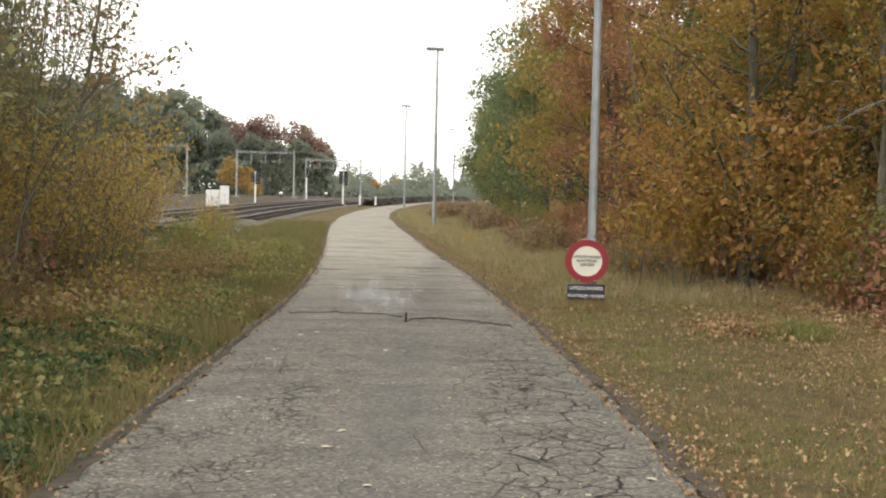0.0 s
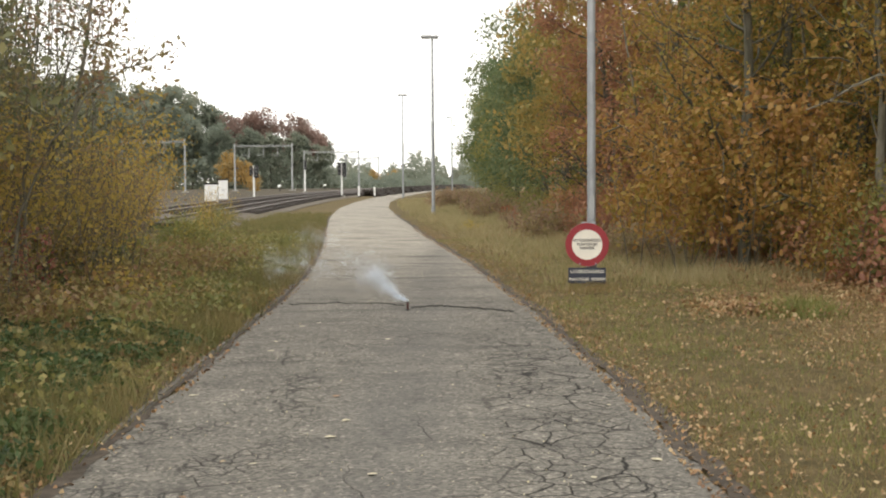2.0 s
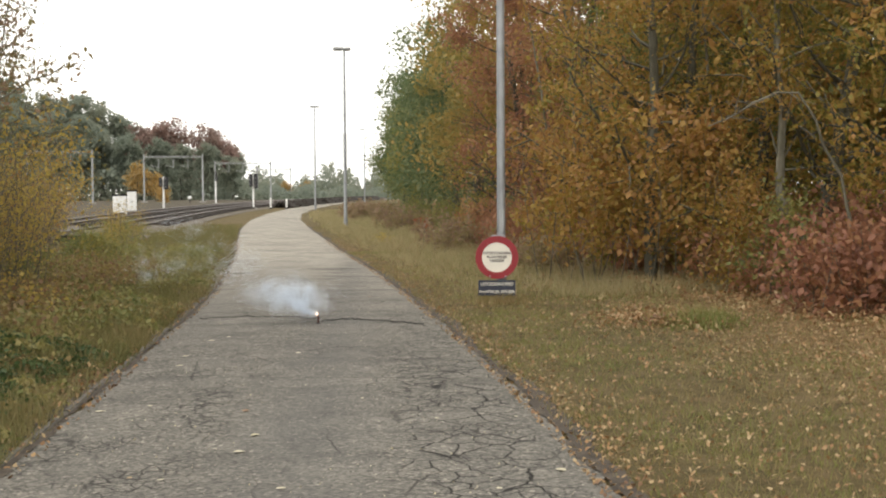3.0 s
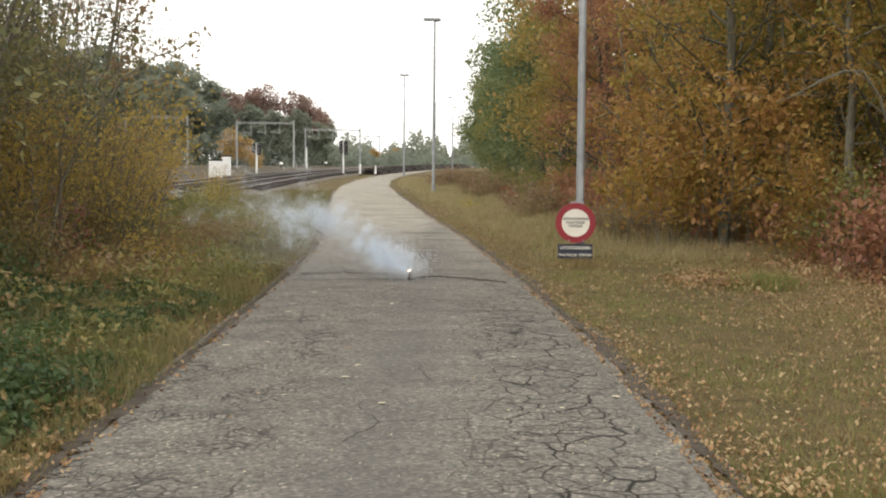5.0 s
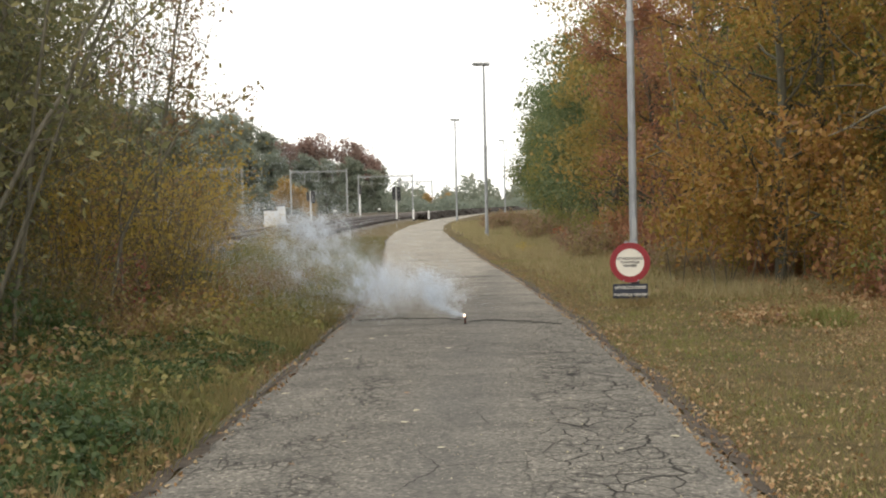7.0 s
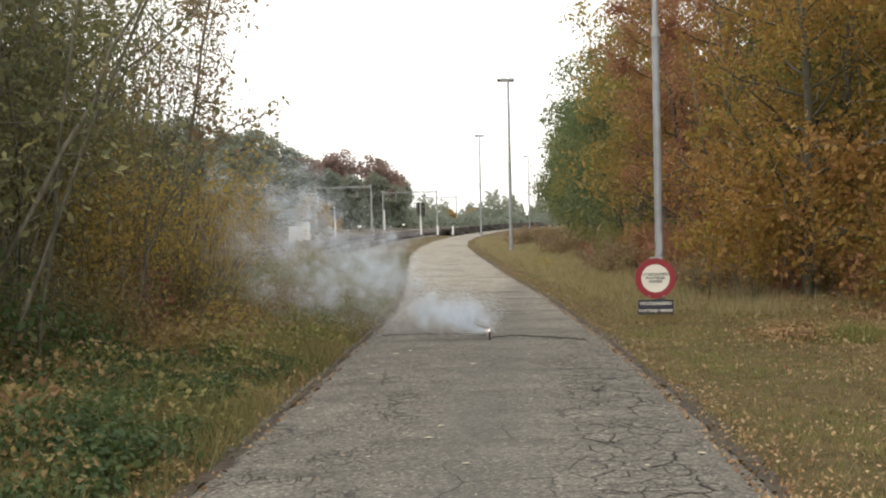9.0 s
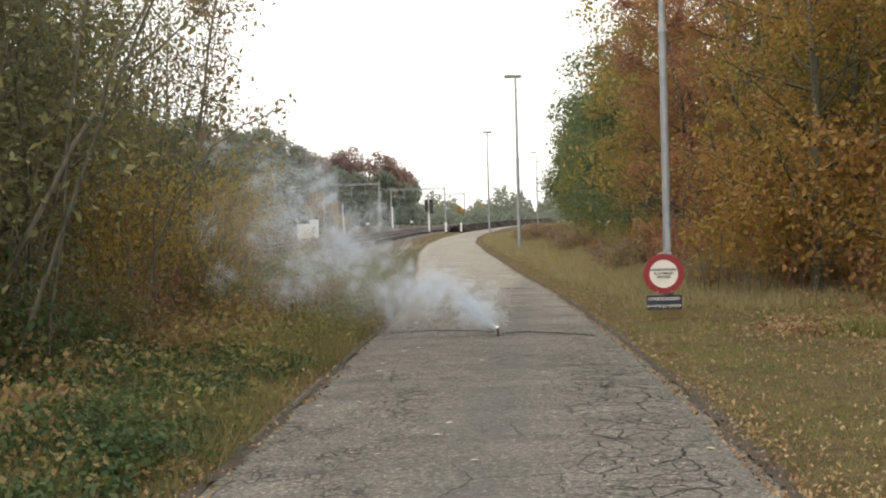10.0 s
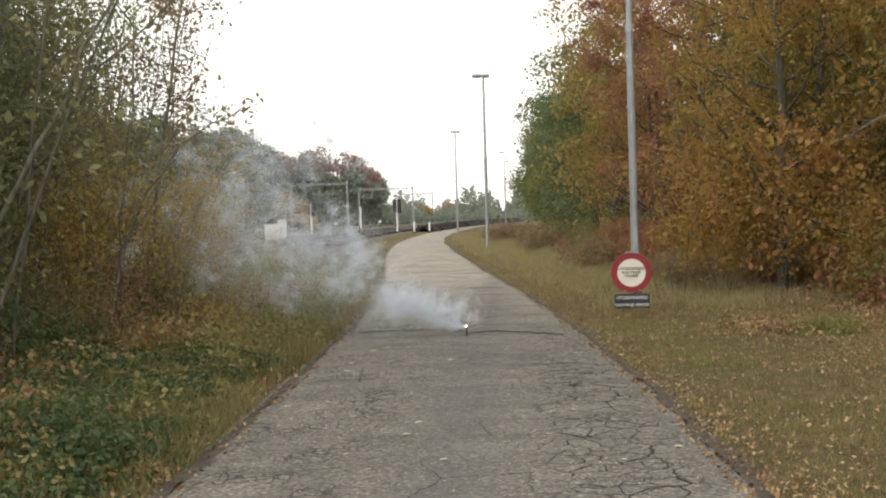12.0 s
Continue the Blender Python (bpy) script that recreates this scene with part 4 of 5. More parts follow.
def sapling(name, points, r0, twigs, count, size, leaf, label, seed, bare=0.0, twig=0.6):
    """A single stem along given points, with side twigs and leaves past the bare part."""
    rng = np.random.default_rng(seed)
    pts = np.array(points, float)
    base = pts[0].copy()
    k = np.linspace(0, len(pts) - 1, 12)
    line = np.stack([np.interp(k, range(len(pts)), pts[:, c]) for c in range(3)], -1) - base
    line[1:-1] += rng.normal(size=(10, 3)) * 0.025
    lines, tips = [(line, np.linspace(r0, r0 * 0.25, 12))], []
    for i in range(twigs):
        f = rng.uniform(max(2, 11 * bare), 11)
        p = np.array([np.interp(f, range(12), line[:, c]) for c in range(3)])
        w = rng.normal(size=3) * 0.8 + np.array([0.2, 0, 0.5])
        sub, sr = branch_line(rng, p, w / np.linalg.norm(w), twig * rng.uniform(0.4, 1.2), max(0.004, r0 * 0.22), 4, 0.3, 0.02)
        lines.append((sub, sr))
        tips += list(sub[2:])
    t = thing(name, *base, label, "tree")
    v, f = tubes(lines[:1], 8)
    link_arrays("trunk", v, f, 4, TWIG, t, True)
    if twigs:
        v, f = tubes(lines[1:], 4)
        link_arrays("branching", v, f, 4, TWIG, t)["kind"] = "stuff"
    if count:
        tips = np.array(tips)
        v, f = leaves(rng, tips[rng.integers(len(tips), size=count)] + rng.normal(size=(count, 3)) * 0.07, size, 0.45, 0.9)
        link_arrays("foliage", v, f, 3, leaf, t)
    return t


sapling("leaning_sapling", [(-5.45, 10.0, 0), (-4.85, 10.0, 1.3), (-4.1, 10.0, 2.6), (-3.5, 10.1, 3.7), (-3.1, 10.2, 4.6)], 0.035, 14, 60, 0.08, SHADE, "leaning bare grey sapling in the thicket", 201, 0.4, 0.5)
sapling("thicket_sapling", [(-5.5, 10.6, 0), (-5.35, 10.6, 1.6), (-5.2, 10.6, 3.2), (-4.9, 10.7, 4.8)], 0.03, 16, 120, 0.08, SHADE, "thin upright bare sapling in the thicket", 202, 0.3, 0.8)
sapling("thicket_sapling", [(-5.9, 12.0, 0), (-5.2, 12.0, 2.2), (-4.3, 12.1, 3.4), (-3.2, 12.3, 4.2)], 0.026, 16, 120, 0.08, PURPLE, "thin arching bare sapling in the thicket", 203, 0.4, 0.45)
sapling("arching_sapling", [(-4.95, 13.6, 0), (-4.75, 13.7, 1.2), (-4.3, 13.8, 2.2), (-3.75, 13.9, 2.75), (-3.25, 14.0, 3.0)], 0.022, 10, 90, 0.085, PURPLE, "arching sapling with a few drooping leaves at its tip", 204, 0.8, 0.35)
sapling("slender_sapling", [(-5.2, 15.2, 0), (-5.25, 15.2, 1.2), (-5.1, 15.2, 2.4), (-5.0, 15.3, 3.4)], 0.025, 20, 260, 0.085, PURPLE, "slender dark sapling with sparse reddish leaves", 205, 0.35, 0.6)
sapling("bare_sapling", [(6.5, 15.7, 0), (6.1, 15.6, 1.7), (5.4, 15.5, 2.9), (4.3, 15.4, 2.4)], 0.03, 9, 0, 0.1, GOLD, "bent bare pale sapling at the wood edge", 206, 0.6, 0.7)
for i, (x, y, lean) in enumerate(((4.75, 26.7, -0.5), (4.95, 27.2, 0.1), (4.45, 27.4, -0.9), (5.6, 24.2, 0.4), (6.2, 21.0, -0.6))):
    sapling("slender_tree", [(x, y, 0), (x + lean * 0.2, y, 1.6), (x + lean * 0.6, y - 0.1, 3.4), (x + lean, y - 0.2, 5.6)], 0.055, 14, 420, 0.15, GOLD, "slender pale-barked tree at the wood edge", 210 + i, 0.35, 1.0)
HEATHER = make_shrub("heather_shrub", 220, 0.75, 0.9, 10, 360, 0.1, PURPLE, "low dull brown heathery shrub on the verge", group="shrubs of the right verge", low=0.1, scatter=0.09, r0=0.006)
rng = np.random.default_rng(14)
for i in range(42):
    y = 24 + 80 * rng.uniform() ** 1.2
    a, b = float(road_right(y)) + 1.3, wood_edge(y) + 0.8
    place(HEATHER, a + (b - a) * rng.uniform(0.15, 1.0) ** 0.7, y, rng.uniform(0, 360), rng.uniform(0.6, 1.25) * (1.0 if y < 34 else 1.35))
HEATHER.matrix_world = pose(3.4, 40, 0)
make_shrub("golden_plant", 221, 0.4, 0.7, 14, 420, 0.06, YELLOW, "low yellow plant on the verge", low=0.05, scatter=0.09, r0=0.005).matrix_world = pose(0.5, 41, 0)
make_shrub("sumac_plant", 222, 0.8, 0.6, 8, 260, 0.08, leaf_material("bright_red_leaves", [(0.3, 0.06, 0.03), (0.4, 0.12, 0.05), (0.3, 0.12, 0.06)]), "small bright red autumn bush on the verge", low=0.2, scatter=0.1, r0=0.006).matrix_world = pose(2.1, 47, 0.05)
place(THICKET["yellow"], -7.2, 35.5, 70, 0.5)
place(PROTO["gold"][0], 5.9, 22.6, 200, 0.9)

for x, y, turn, size in ((-5.9, 9.2, 20, 1.35), (-6.6, 10.6, 110, 1.45), (-7.4, 13.4, 300, 1.5)):
    place(THICKET["dark"], x, y, turn, size)

stout = make_tree("oak_tree", 49, 8.5, 2.7, 0.16, 32, 0.115, 16000, 0.088, GOLD, BARK, "oak with a short bare trunk at the wood edge", group="trees of the wood edge", clump=0.5)
stout.matrix_world = pose(4.86, 20.9, 0.05, 0, 0, 120)
for x, y, turn, size in ((4.1, 20.7, 15, 1.35), (3.7, 21.6, 130, 1.45), (5.5, 19.8, 250, 1.5), (5.0, 21.6, 310, 1.4)):
    place(OAK_SPRAY, x, y, turn, size)
OAK_SPRAY.matrix_world = pose(5.6, 18.2, 0.05, 0, 0, 70)
for x, y, turn, size in ((-7.6, 11.2, 40, 1.0), (-8.2, 14.8, 200, 1.1), (-7.0, 9.0, 310, 0.9), (-6.1, 12.6, 95, 0.95), (-6.8, 14.4, 150, 1.0), (-6.0, 10.6, 260, 0.85)):
    place(WILLOW, x, y, turn, size)
WILLOW.matrix_world = pose(-9.4, 18.5, 0.0)
sapling("wood_edge_tree", [(6.3, 18.3, 0), (6.25, 18.3, 2.0), (6.1, 18.2, 4.2), (6.2, 18.1, 7.0)], 0.09, 22, 900, 0.115, GOLD, "thick dark trunk in the gloom of the wood edge", 230, 0.3, 1.3)
make_shrub("spindle_shrub", 231, 1.1, 0.8, 9, 420, 0.06, CRIMSON, "small pinkish red autumn shrub before the thicket", low=0.35, scatter=0.1, r0=0.007).matrix_world = pose(-5.0, 14.6, 0.0)
make_shrub("maple_seedling", 232, 0.55, 0.6, 7, 130, 0.085, YELLOW, "small seedling with orange-yellow leaves", low=0.3, scatter=0.07, r0=0.005).matrix_world = pose(-4.25, 13.5, 0.0)
make_shrub("maple_seedling", 233, 0.7, 0.7, 8, 150, 0.075, YELLOW, "seedling with pale yellow leaves before the thicket", low=0.3, scatter=0.08, r0=0.005).matrix_world = pose(-4.0, 15.2, 0.0)
LOW_ELDER = make_shrub("elder_shrub", 234, 0.8, 0.9, 12, 900, 0.07, HERB, "low dark green shrub at the foot of the thicket", low=0.1, scatter=0.12, r0=0.007)
for x, y, turn, size in ((-5.0, 10.3, 30, 1.5), (-5.5, 9.4, 160, 1.6), (-5.1, 8.3, 250, 1.2)):
    place(LOW_ELDER, x, y, turn, size)
LOW_ELDER.matrix_world = pose(-4.5, 11.2, 0.0)

# ---- verge plants ----
def blades(name, rng, x, y, height, width, mat, label):
    """Grass: one narrow blade per place."""
    n = len(x)
    z = land(x, y)
    a = rng.uniform(0, 2 * np.pi, n)
    s = np.stack([np.cos(a), np.sin(a), 0 * a], -1)
    h = height * rng.uniform(0.5, 1.4, (n, 1))
    b = np.stack([x, y, z - 0.01], -1)
    tip = b + np.concatenate([rng.normal(size=(n, 2)) * 0.45, np.ones((n, 1))], 1) * h
    w = width * rng.uniform(0.7, 1.3, (n, 1))
    v = np.stack([b - s * w, b + s * w, tip], 1).reshape(-1, 3)
    f = np.arange(3 * n)
    return tagged(link_arrays(name, v, f, 3, mat), label, "grass", kind="stuff")


def clumped(rng, n, y0, y1, near_first=1.6):
    """Places along the lane, denser near the camera, gathered in tufts."""
    t = rng.uniform(0, 1, n // 6) ** near_first
    yc = y0 + (y1 - y0) * t
    return np.repeat(yc, 6) + rng.normal(size=len(yc) * 6) * 0.05, np.clip(np.repeat(rng.uniform(0, 1, len(yc)), 6) + rng.normal(size=len(yc) * 6) * 0.008, 0.001, 1)


def drifts(x, y, seed, size=1.0):
    """Uneven patches between 0 and 1 over the ground."""
    x, y = np.asarray(x) / size, np.asarray(y) / size
    q = sum(w * np.sin(x * f * math.cos(a) + y * f * math.sin(a) + p) for w, f, a, p in ((1, 1.1, 0.4 + seed, seed), (1, 1.7, 2.1 + seed, 2 * seed), (0.8, 2.9, 4.0 + seed, 3 * seed), (0.6, 4.7, 5.3 + seed, 5 * seed), (0.5, 7.9, 1.2 + seed, 7 * seed)))
    return np.clip(0.5 + 0.28 * q, 0, 1)


WOOD_Y = np.linspace(3, 103, 500)
WOOD_X = np.array([wood_edge(q) for q in WOOD_Y])


def verge_across(k, y, beyond=0.0):
    """From the lane's right edge (0) to the wood (1)."""
    return road_right(y) + 0.04 + k * (np.interp(y, WOOD_Y, WOOD_X) + beyond - road_right(y))


def sift(rng, x, y, chance):
    keep = rng.uniform(size=len(x)) < chance
    return x[keep], y[keep]


rng = np.random.default_rng(21)
y, k = clumped(rng, 120000, 4.5, 60, 1.8)
x = verge_across(k, y)
x, y = sift(rng, x, y, 0.3 + 0.7 * drifts(x, y, 1.0, 0.7))
blades("verge_grass", rng, x, y, 0.05, 0.0035, DRY, "short dry yellowish grass on the verge")
y, k = clumped(rng, 110000, 4.5, 34, 1.6)
x = verge_across(k, y)
x, y = sift(rng, x, y, 0.1 + 0.9 * drifts(x, y, 2.3, 0.9) ** 1.5)
blades("verge_grass", rng, x, y, 0.06, 0.0035, LAWN, "short green grass mixed into the dry verge")
y, k = clumped(rng, 60000, 4.5, 50)
left_end = np.interp(y, [-10, 8, 10, 14, 19, 24, 31, 43, 55], [-5.2, -4.9, -4.7, -4.6, -4.9, -5.4, -6.3, -7.6, -9.5])
x = road_left(y) - 0.02 + (k ** 0.8) * (left_end - road_left(y))
x, y = sift(rng, x, y, 0.25 + 0.75 * drifts(x, y, 3.1, 0.8))
blades("verge_grass", rng, x, y, 0.14, 0.0045, ROUGH, "rough green and straw grass on the verge")
y, k = clumped(rng, 30000, 13, 60, 1.2)
blades("verge_grass", rng, road_left(y) - 0.05 - k * 4.0, y, 0.17, 0.008, ROUGH, "taller grass between the lane and the thicket")
y, k = clumped(rng, 54000, 18, 100, 1.2)
edge = np.interp(y, WOOD_Y, WOOD_X)
blades("verge_grass", rng, road_right(y) + 0.5 + (k ** 0.7) * (edge + 0.8 - road_right(y) - 0.5), y, 0.2, 0.008, STRAW, "tall dry straw-coloured grass before the wood")
n = 700
blades("verge_grass", rng, 1.9 + rng.normal(size=n) * 0.22, 17.5 + rng.normal(size=n) * 0.2, 0.13, 0.006, DRY, "longer grass round the foot of the sign")
n = 900
blades("verge_grass", rng, 3.85 + rng.normal(size=n) * 0.22, 14.1 + rng.normal(size=n) * 0.3, 0.2, 0.005, LAWN, "tuft of longer yellow-green grass before the wood")
y, k = clumped(rng, 26000, 4.5, 16, 1.3)
x = road_left(y) - 0.05 - k * 2.6
x, y = sift(rng, x, y, drifts(x, y, 8.0, 0.7) ** 1.5)
blades("verge_grass", rng, x, y, 0.24, 0.0045, ROUGH, "long rough grass among the weeds of the verge")
n = 130
blades("yellow_reed", rng, -4.5 + rng.normal(size=n) * 0.13, 10.15 + rng.normal(size=n) * 0.13, 0.34, 0.011, YELLOW, "tuft of broad yellowed blades below the thicket")

# leafy weeds in mounds on the left verge
for count, y0, y1, inner, outer, tall, size, per, mat, label in (
        (270, 4.5, 12.5, 0.35, 3.0, 0.28, 0.052, 130, HERB, "leafy dark green nettles and weeds on the verge"),
        (150, 4.5, 17, 0.1, 2.6, 0.26, 0.048, 90, BRAMBLE, "low bramble and brownish herbs before the thicket"),
        (270, 8, 34, 0.2, 3.4, 0.32, 0.065, 60, MEADOW, "tall yellowish herbs between the lane and the thicket"),
        (120, 6, 24, 1.4, 2.9, 0.42, 0.07, 80, BRAMBLE, "dense brownish bramble at the foot of the thicket")):
    cy = y0 + (y1 - y0) * rng.uniform(0, 1, count) ** 1.15
    cx = road_left(cy) - inner - rng.uniform(0, 1, count) * (outer - inner)
    size_of = rng.uniform(0.5, 1.35, count) * (0.45 + 0.85 * drifts(cx, cy, 5.0, 1.4)) * np.clip((road_left(cy) - cx) / 0.8, 0.4, 1)
    pick = np.repeat(np.arange(count), per)
    d = rng.normal(size=(len(pick), 3)) * np.array([0.55, 0.55, 0.0]) * size_of[pick][:, None] * 0.42
    up = np.clip(1 - (np.hypot(d[:, 0], d[:, 1]) / (size_of[pick] * 0.6)) ** 2, 0.08, 1) * rng.uniform(0.25, 1.0, len(pick)) ** 0.6
    x, y = cx[pick] + d[:, 0], cy[pick] + d[:, 1]
    ok = x < road_left(y) - 0.06
    v, f = leaves(rng, np.stack([x, y, land(x, y) + up * tall * size_of[pick] + 0.02], -1)[ok], size, 0.7, 0.15, 0.55)
    tagged(link_arrays("verge_weeds", v, f, 3, mat), label, "weeds", kind="stuff")

# fallen leaves, thick along the lane's edge and under the trees, thinner in the grass
for side, n, size in ((1, 70000, 0.032), (-1, 9000, 0.038)):
    y = 4.5 + 38 * rng.uniform(0, 1, n) ** 1.6
    k = rng.uniform(0, 1, n)
    sort = rng.uniform(size=n)
    if side > 0:
        x = np.where(sort < 0.09, road_right(y) - 0.1 + 0.5 * k ** 1.4, verge_across(k ** 0.75, y, 2.0))
        rim = np.exp(-np.maximum(x - road_right(y), 0) / 0.35)
        under = np.clip((x - 2.6) / 2.4, 0, 1)
        x, y = sift(rng, x, y, 0.4 + 0.6 * drifts(x, y, 6.0, 0.8) ** 2 + 0.2 * rim + 0.6 * under)
    else:
        x = np.where(sort < 0.3, road_left(y) + 0.1 - k * 0.4, road_left(y) - k * 3.4)
        x, y = sift(rng, x, y, 0.2 + 0.8 * drifts(x, y, 7.0, 0.7))
    n = len(x)
    lift = np.where((x > road_left(y)) & (x < road_right(y)), 0.012, rng.uniform(0.025, 0.085, n) if side > 0 else rng.uniform(0.02, 0.09, n))
    v, f = leaves(rng, np.stack([x, y, np.maximum(land(x, y), rise(y)) + lift], -1), size, 0.65, 0.0, 0.8)
    tagged(link_arrays("leaf_litter", v, f, 3, LITTER), "brown and yellow fallen leaves lying on the grass", "fallen leaves", kind="stuff")
n = 9000
y = 12 + 34 * rng.uniform(0, 1, n)
x = np.interp(y, WOOD_Y, WOOD_X) + rng.uniform(-1.3, 1.6, n)
v, f = leaves(rng, np.stack([x, y, land(x, y) + rng.uniform(0.03, 0.14, n)], -1), 0.06, 0.65, 0.0, 0.6)
tagged(link_arrays("leaf_litter", v, f, 3, LITTER), "thick brown leaf litter along the foot of the wood", "fallen leaves", kind="stuff")
n = 1500
x, y = 3.5 + rng.normal(size=n) * 0.42, 14.6 + rng.normal(size=n) * 0.45
v, f = leaves(rng, np.stack([x, y, land(x, y) + rng.uniform(0.02, 0.12, n)], -1), 0.05, 0.65, 0.0, 0.6)
tagged(link_arrays("leaf_litter", v, f, 3, LITTER), "drift of brown fallen leaves under the wood edge", "fallen leaves", kind="stuff")


# ---- on the lane ----
def fallen_leaf(seed, length):
    rng = random.Random(seed)
    bm = bmesh.new()
    outline = [(0, 0), (0.22, 0.12), (0.36, 0.34), (0.3, 0.6), (0.16, 0.82), (0, 1.0), (-0.16, 0.82), (-0.3, 0.6), (-0.36, 0.34), (-0.22, 0.12)]
    pts = [bm.verts.new((a * length, (b - 0.5) * length, 0.006 + abs(a) * length * rng.uniform(0.03, 0.16))) for a, b in outline]
    mid = bm.verts.new((0, 0, 0.004))
    for i in range(len(pts)):
        bm.faces.new((mid, pts[i], pts[(i + 1) % len(pts)]))
    return bm


def lane_height(x, y):
    a, b = float(road_left(y)), float(road_right(y))
    k = (x - a) / (b - a)
    return float(rise(y)) + 0.018 * (1 - (2 * k - 1) ** 2) + 0.004 * float(wave(x * 2, y * 2, 1.0)) + 0.006


KNOWN_LEAVES = [(-1.61, 13.39), (-1.46, 13.69), (-1.7, 12.18), (-1.65, 11.49), (-0.62, 12.22), (-0.69, 7.64), (-0.65, 8.15), (-0.8, 9.05), (1.16, 7.08), (-1.85, 9.19)]
rng = random.Random(4)
spots = [(x, y, 0.075 if i else 0.08) for i, (x, y) in enumerate(KNOWN_LEAVES)]
spots += [(rng.uniform(-1.7, 1.1), rng.uniform(5, 24), rng.uniform(0.03, 0.06)) for _ in range(26)]
for i, (x, y, size) in enumerate(spots):
    ob = part("fallen_leaf", fallen_leaf(i, size), LITTER if i in (7, 11, 14, 17) else LEAF_PALE)
    ob.matrix_world = pose(x, y, lane_height(x, y), 0, 0, rng.uniform(0, 360))
    tagged(ob, "single pale fallen leaf lying on the asphalt", "leaf", "leaves on the lane")


rng_grit = np.random.default_rng(55)
n = 1000
gy = 4.8 + 17 * rng_grit.uniform(0, 1, n) ** 1.3
gx = -1.8 + 3.0 * rng_grit.uniform(0, 1, n)
gz = rise(gy) + 0.018 * (1 - (2 * (gx - road_left(gy)) / (road_right(gy) - road_left(gy)) - 1) ** 2) + 0.009
v, f = leaves(rng_grit, np.stack([gx, gy, gz], -1), 0.011, 0.8, 0.0, 0.6)
tagged(link_arrays("grit", v, f, 3, LEAF_PALE), "pale grit and leaf crumbs on the asphalt", "grit", kind="stuff")


def crack_line(points, width, seed):
    """A broken seam across the lane, filled with dark dirt."""
    rng = random.Random(seed)
    bm = bmesh.new()
    row = []
    for i in range(len(points) - 1):
        (x0, y0), (x1, y1) = points[i], points[i + 1]
        for j in range(8):
            k = j / 8
            x, y = x0 + (x1 - x0) * k, y0 + (y1 - y0) * k + rng.uniform(-0.09, 0.09)
            w = width * rng.uniform(0.15, 2.2)
            row.append((bm.verts.new((x, y - w, lane_height(x, y - w) + 0.004)), bm.verts.new((x, y, lane_height(x, y) + 0.012)), bm.verts.new((x, y + w, lane_height(x, y + w) + 0.004))))
    for a, b in zip(row, row[1:]):
        bm.faces.new((a[0], b[0], b[1], a[1]))
        bm.faces.new((a[1], b[1], b[2], a[2]))
    return bm


SEAM_DIRT = plain("black_dirt", (0.035, 0.032, 0.028), 0.95, 0, 0.3, 20, 0.6)
tagged(part("road_seam", crack_line([(-0.52, 15.3), (-0.2, 15.55), (0.12, 15.4), (0.5, 15.05), (0.75, 14.9)], 0.05, 1), SEAM_DIRT), "dark dirt-filled crack across the lane", "road crack", kind="structure")
tagged(part("road_seam", crack_line([(-2.1, 15.85), (-1.5, 15.95), (-0.95, 15.85), (-0.56, 15.4)], 0.009, 2), SEAM_DIRT), "thin dark crack across the lane", "road crack", kind="structure")

# pale concrete edging left of the lane
EDGE_STONE = plain("soiled_concrete", (0.15, 0.135, 0.112), 0.95, 0, 0.35, 7, 0.4)
edging = thing("edging", 0, 0, 0, "worn pale concrete edging stones along the lane", "kerb")
edging["kind"] = "structure"
for i, y in enumerate(np.arange(7.2, 24, 1.0)):
    x0, x1 = float(road_left(y)) - 0.06, float(road_left(y + 0.97)) - 0.06
    bm = box(bmesh.new(), -0.028, 0.028, 0, 0.97, -0.1, 0.022, 0.008)
    o = part("edging_stone", bm, EDGE_STONE, edging)
    o.matrix_local = pose(x0, float(y), float(rise(y)), 0, 0, math.degrees(math.atan2(x0 - x1, 0.97)))

# ---- smoking firework ----
NX, NY, NZ = -0.55, 15.0, 0.134
flare = thing("firework_fountain", NX, NY, lane_height(NX, NY) - 0.004, "small red-brown firework tube standing smoking on the asphalt", "firework")
rodded("tube", (0, 0, 0), (0, 0, 0.105), 0.013, CARD, flare, 0.0125, 16)
rodded("foot", (0, 0, 0), (0, 0, 0.014), 0.028, BLACK, flare, 0.024, 16)
rodded("nozzle", (0, 0, 0.103), (0, 0, 0.116), 0.01, BLACK, flare, 0.008, 12)
bm = bmesh.new()
rod(bm, (0, 0, 0), (-0.002, 0, 0.012), 0.006, 0.008, 10)
rod(bm, (-0.002, 0, 0.012), (-0.01, 0, 0.048), 0.008, 0.0015, 10)
flame = tagged(part("flame", bm, FLAME), "small bright flame at the firework nozzle", "flame")


def specks(name, rng, centres, size, parent=None):
    """A puff of smoke: a cloud of tiny pale flecks."""
    n = len(centres)
    a, b = rng.normal(size=(n, 3)), rng.normal(size=(n, 3))
    a *= size / np.linalg.norm(a, axis=1, keepdims=True)
    b *= size / np.linalg.norm(b, axis=1, keepdims=True)
    v = np.stack([centres - a * 0.5, centres + a * 0.5, centres + b * 0.8], 1).reshape(-1, 3)
    return link_arrays(name, v, np.arange(3 * n), 3, SMOKE, parent)


def wisp_cloud(rng, n, sigma, clots=14):
    """Places gathered round a few soft clots."""
    c = rng.normal(size=(clots, 3)) * sigma * np.array([1.5, 0.8, 0.75])
    w = rng.gamma(1.0, 1.0, clots)
    pick = rng.choice(clots, n, p=w / w.sum())
    return c[pick] + rng.normal(size=(n, 3)) * sigma * rng.uniform(0.3, 0.7, clots)[pick][:, None]


rng = np.random.default_rng(77)
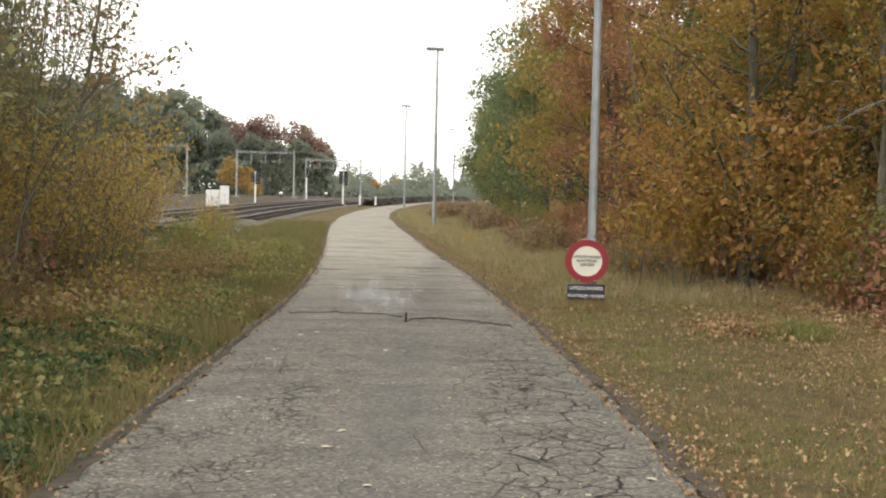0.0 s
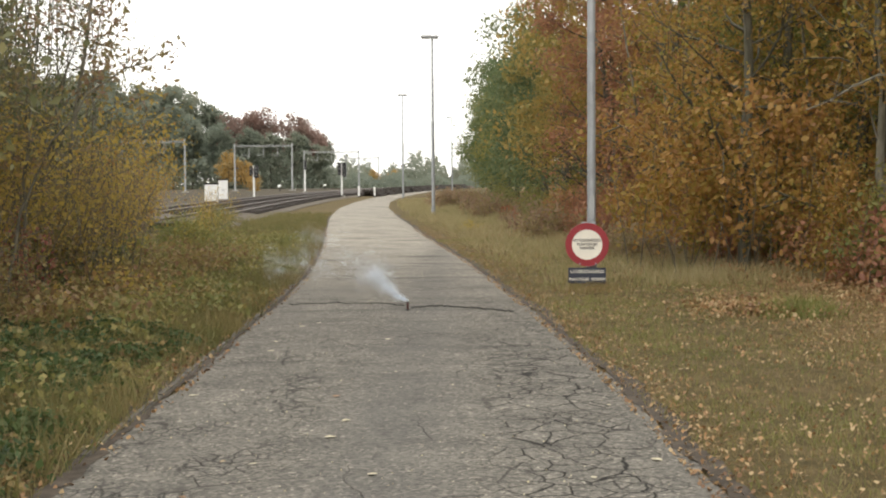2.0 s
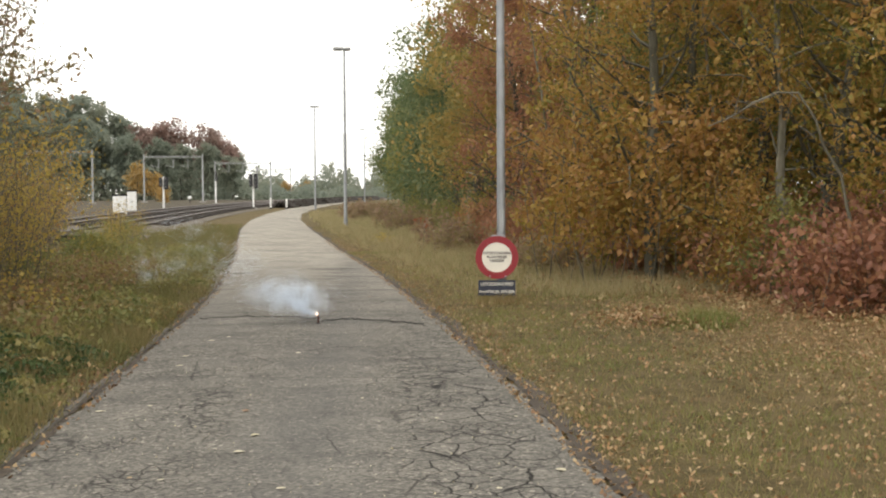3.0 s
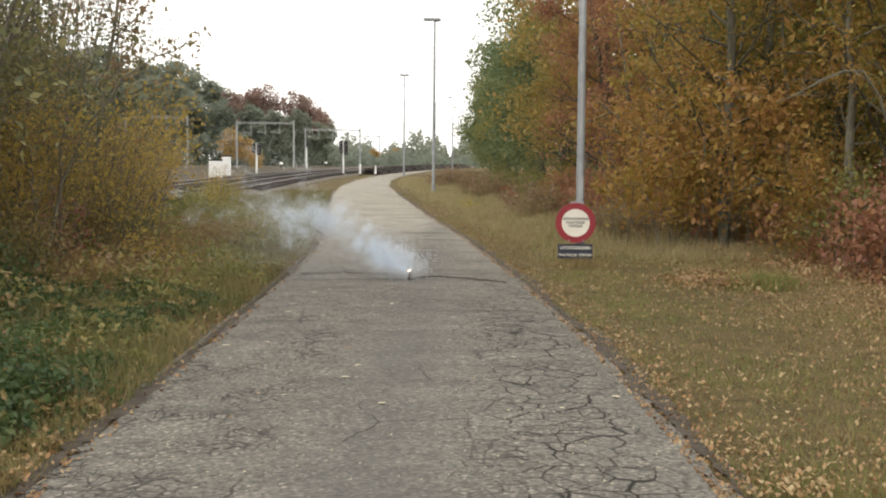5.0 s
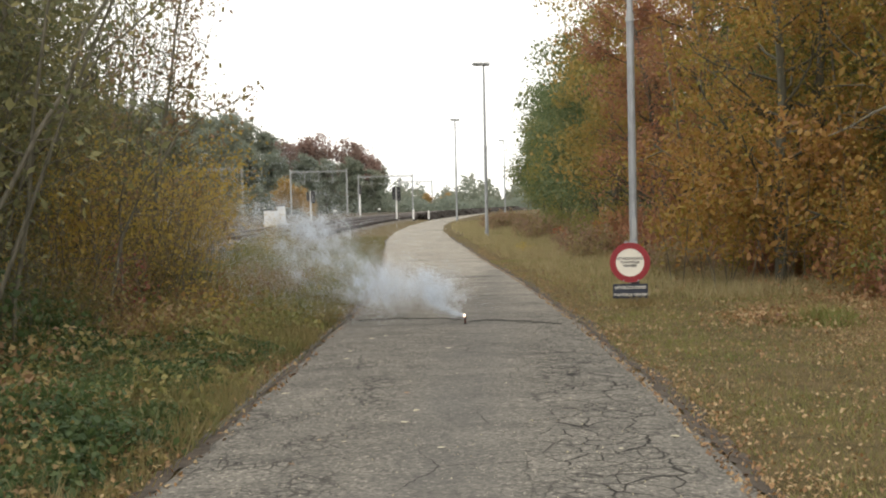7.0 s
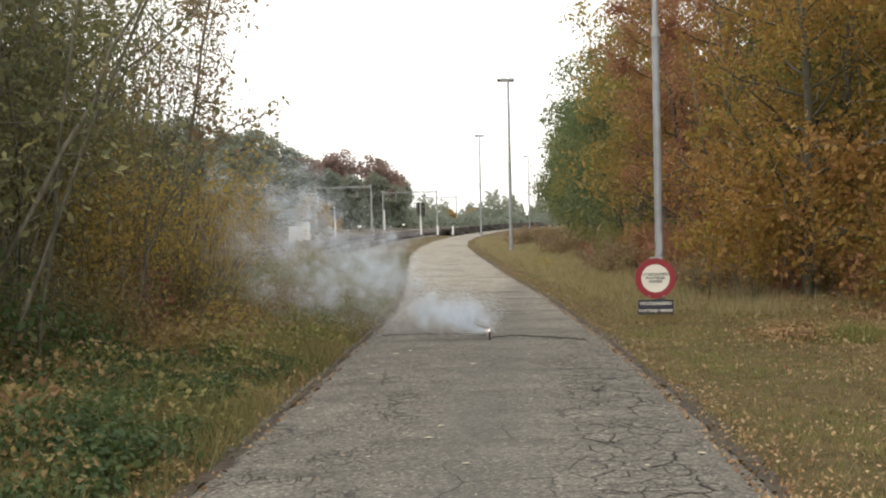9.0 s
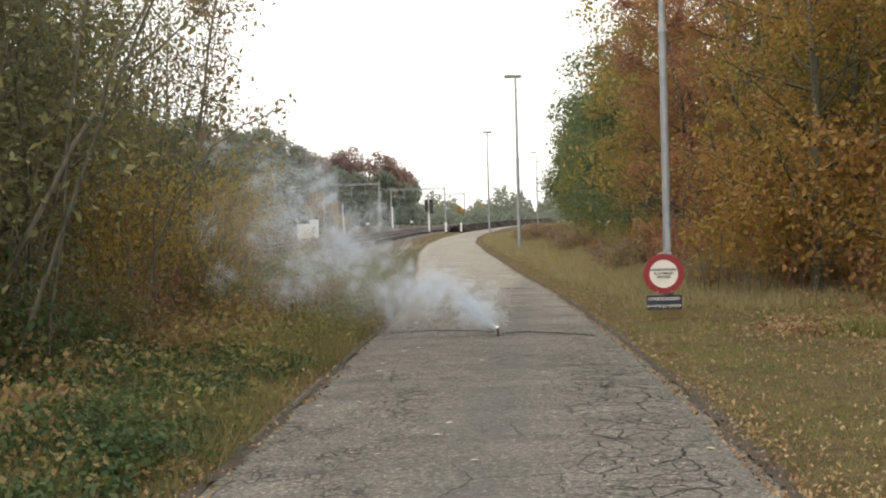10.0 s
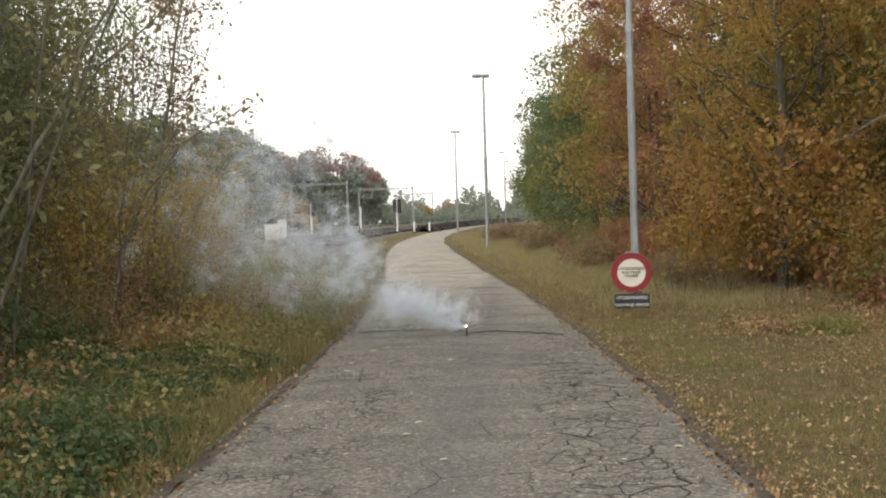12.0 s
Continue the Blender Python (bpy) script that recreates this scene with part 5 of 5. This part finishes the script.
# the dense jet leaning away from the nozzle
k = rng.uniform(0, 1, 11000) ** 0.75
jet_at = np.stack([-0.62 * k, 0.18 * k, 0.05 * k + 0.2 * k ** 2], -1) + rng.normal(size=(11000, 3)) * (0.01 + 0.06 * k)[:, None] + 0.03 * np.sin(k * 17)[:, None] * np.array([0, 0, 1]) * k[:, None]
jet = tagged(specks("smoke_jet", rng, jet_at, 0.0068), "dense white smoke streaming from the firework", "smoke")
SMALL = [specks("wisp", rng, wisp_cloud(rng, 2800, 0.12, 22), 0.0088) for _ in range(3)]
THIN = [specks("wisp", rng, wisp_cloud(rng, 650, 0.075, 16), 0.007) for _ in range(2)]
LARGE = [specks("wisp", rng, wisp_cloud(rng, 5000, 0.5, 44), 0.0076) for _ in range(3)]


def drift(age, sway, climb):
    """Where the wind has carried a puff after a number of seconds."""
    x = -0.68 * age + 0.03 * age * age
    return Vector((NX - 0.12 + x, NY + 0.05 + 0.3 * age + sway * 0.12 * age, 0.24 + 0.06 * age + 0.0045 * age * age + climb * (0.28 * (1 - math.exp(-1.6 * age)) + age * 0.08)))


def smoke_puff(start, seed, big):
    rng = random.Random(seed)
    sway, climb = rng.uniform(-1, 1), 0.65 + 0.5 * math.sin(start * 2.2) + rng.uniform(-0.2, 0.2)
    puff = thing("smoke_puff", 0, 0, 0, "drifting puff of pale bluish white smoke", "smoke", "puffs of smoke")
    rows = []
    if start > 0:
        rows += [(0.0, pose(NX, NY, -2.5)), (max(0.05, start - 0.12), pose(NX, NY, -2.5))]
    for t in [start + d for d in (0, 0.4, 0.9, 1.6, 2.6, 4, 6, 8.5, 11, 13.5)]:
        if t >= 0 or start < 0:
            q = drift(max(t, 0) - start if start < 0 else t - start, sway, climb)
            row = (max(t, 0.0), pose(*q, 0, 0, 14 * (t - start)))
            if not rows or row[0] > rows[-1][0]:
                rows.append(row)
    small = 3
    for i in range(small + big):
        large = i >= small
        src = rng.choice(LARGE if large else THIN if start < 2.2 else SMALL)
        w = new("wisp", src.data)
        w.parent = puff
        w["kind"] = "stuff"
        u = Vector((rng.uniform(-1, 1), rng.uniform(-0.7, 0.7), rng.uniform(-0.25, 0.8)))
        wr = []
        first = max(start, 0.0)
        if start > 0:
            wr.append((0.0, pose(0, 0, -1.9 if large else 0)))
        for age in (0, 0.5, 1.0, 1.7, 2.6, 4, 6, 9, 12.5):
            t = start + age
            if t < first:
                continue
            low = -1.9 * max(0.0, 1 - max(0.0, age - 1.0) / 1.8) if large else 0
            p = u * (0.02 + (0.07 if large else 0.1) * age + (0.012 if large else 0.035) * age * age / (1 + 0.08 * age))
            wr.append((t, pose(p.x, p.y, p.z + low, 9 * age * u.x, 7 * age, 16 * age * u.y)))
        if start < 0:
            wr.insert(0, (0.0, pose(u.x * 0.1, u.y * 0.1, u.z * 0.1 - (0.8 if large else 0)))) if wr[0][0] > 0 else None
        PUFFS.append((w, wr))
    PUFFS.append((puff, rows))
    return puff


PUFFS = []
starts = [-0.9, -0.5, -0.15, 0.4] + [1.05 + 0.27 * i + 0.1 * math.sin(i * 2.4) for i in range(41) if i % 7 != 3]
for i, s in enumerate(starts):
    smoke_puff(s, 100 + i, 0 if s < 1.5 else 1 + (i % 3 == 0 and s > 2.4))
for src in SMALL + THIN + LARGE:
    bpy.data.objects.remove(src)


def motions():
    for ob, rows in PUFFS:
        walk(ob, rows)
    rng = random.Random(31)
    rows = [(0.0, pose(NX, NY, -0.9)), (1.05, pose(NX, NY, -0.9)), (1.25, pose(NX, NY, NZ))]
    rows += [(1.5 + 0.3 * i, pose(NX, NY, NZ, rng.uniform(-8, 8), 12 + rng.uniform(-14, 10), rng.uniform(-12, 25) - 14)) for i in range(36)]
    walk(jet, rows)
    rows = [(0.0, pose(NX, NY, -0.4)), (2.55, pose(NX, NY, -0.4)), (2.65, pose(NX, NY, NZ - 0.012))]
    rows += [(2.8 + 0.2 * i, pose(NX, NY, NZ - rng.uniform(0.004, 0.03), rng.uniform(-12, 12), rng.uniform(-14, 8), rng.uniform(-40, 40))) for i in range(47)]
    walk(flame, rows)


motions()
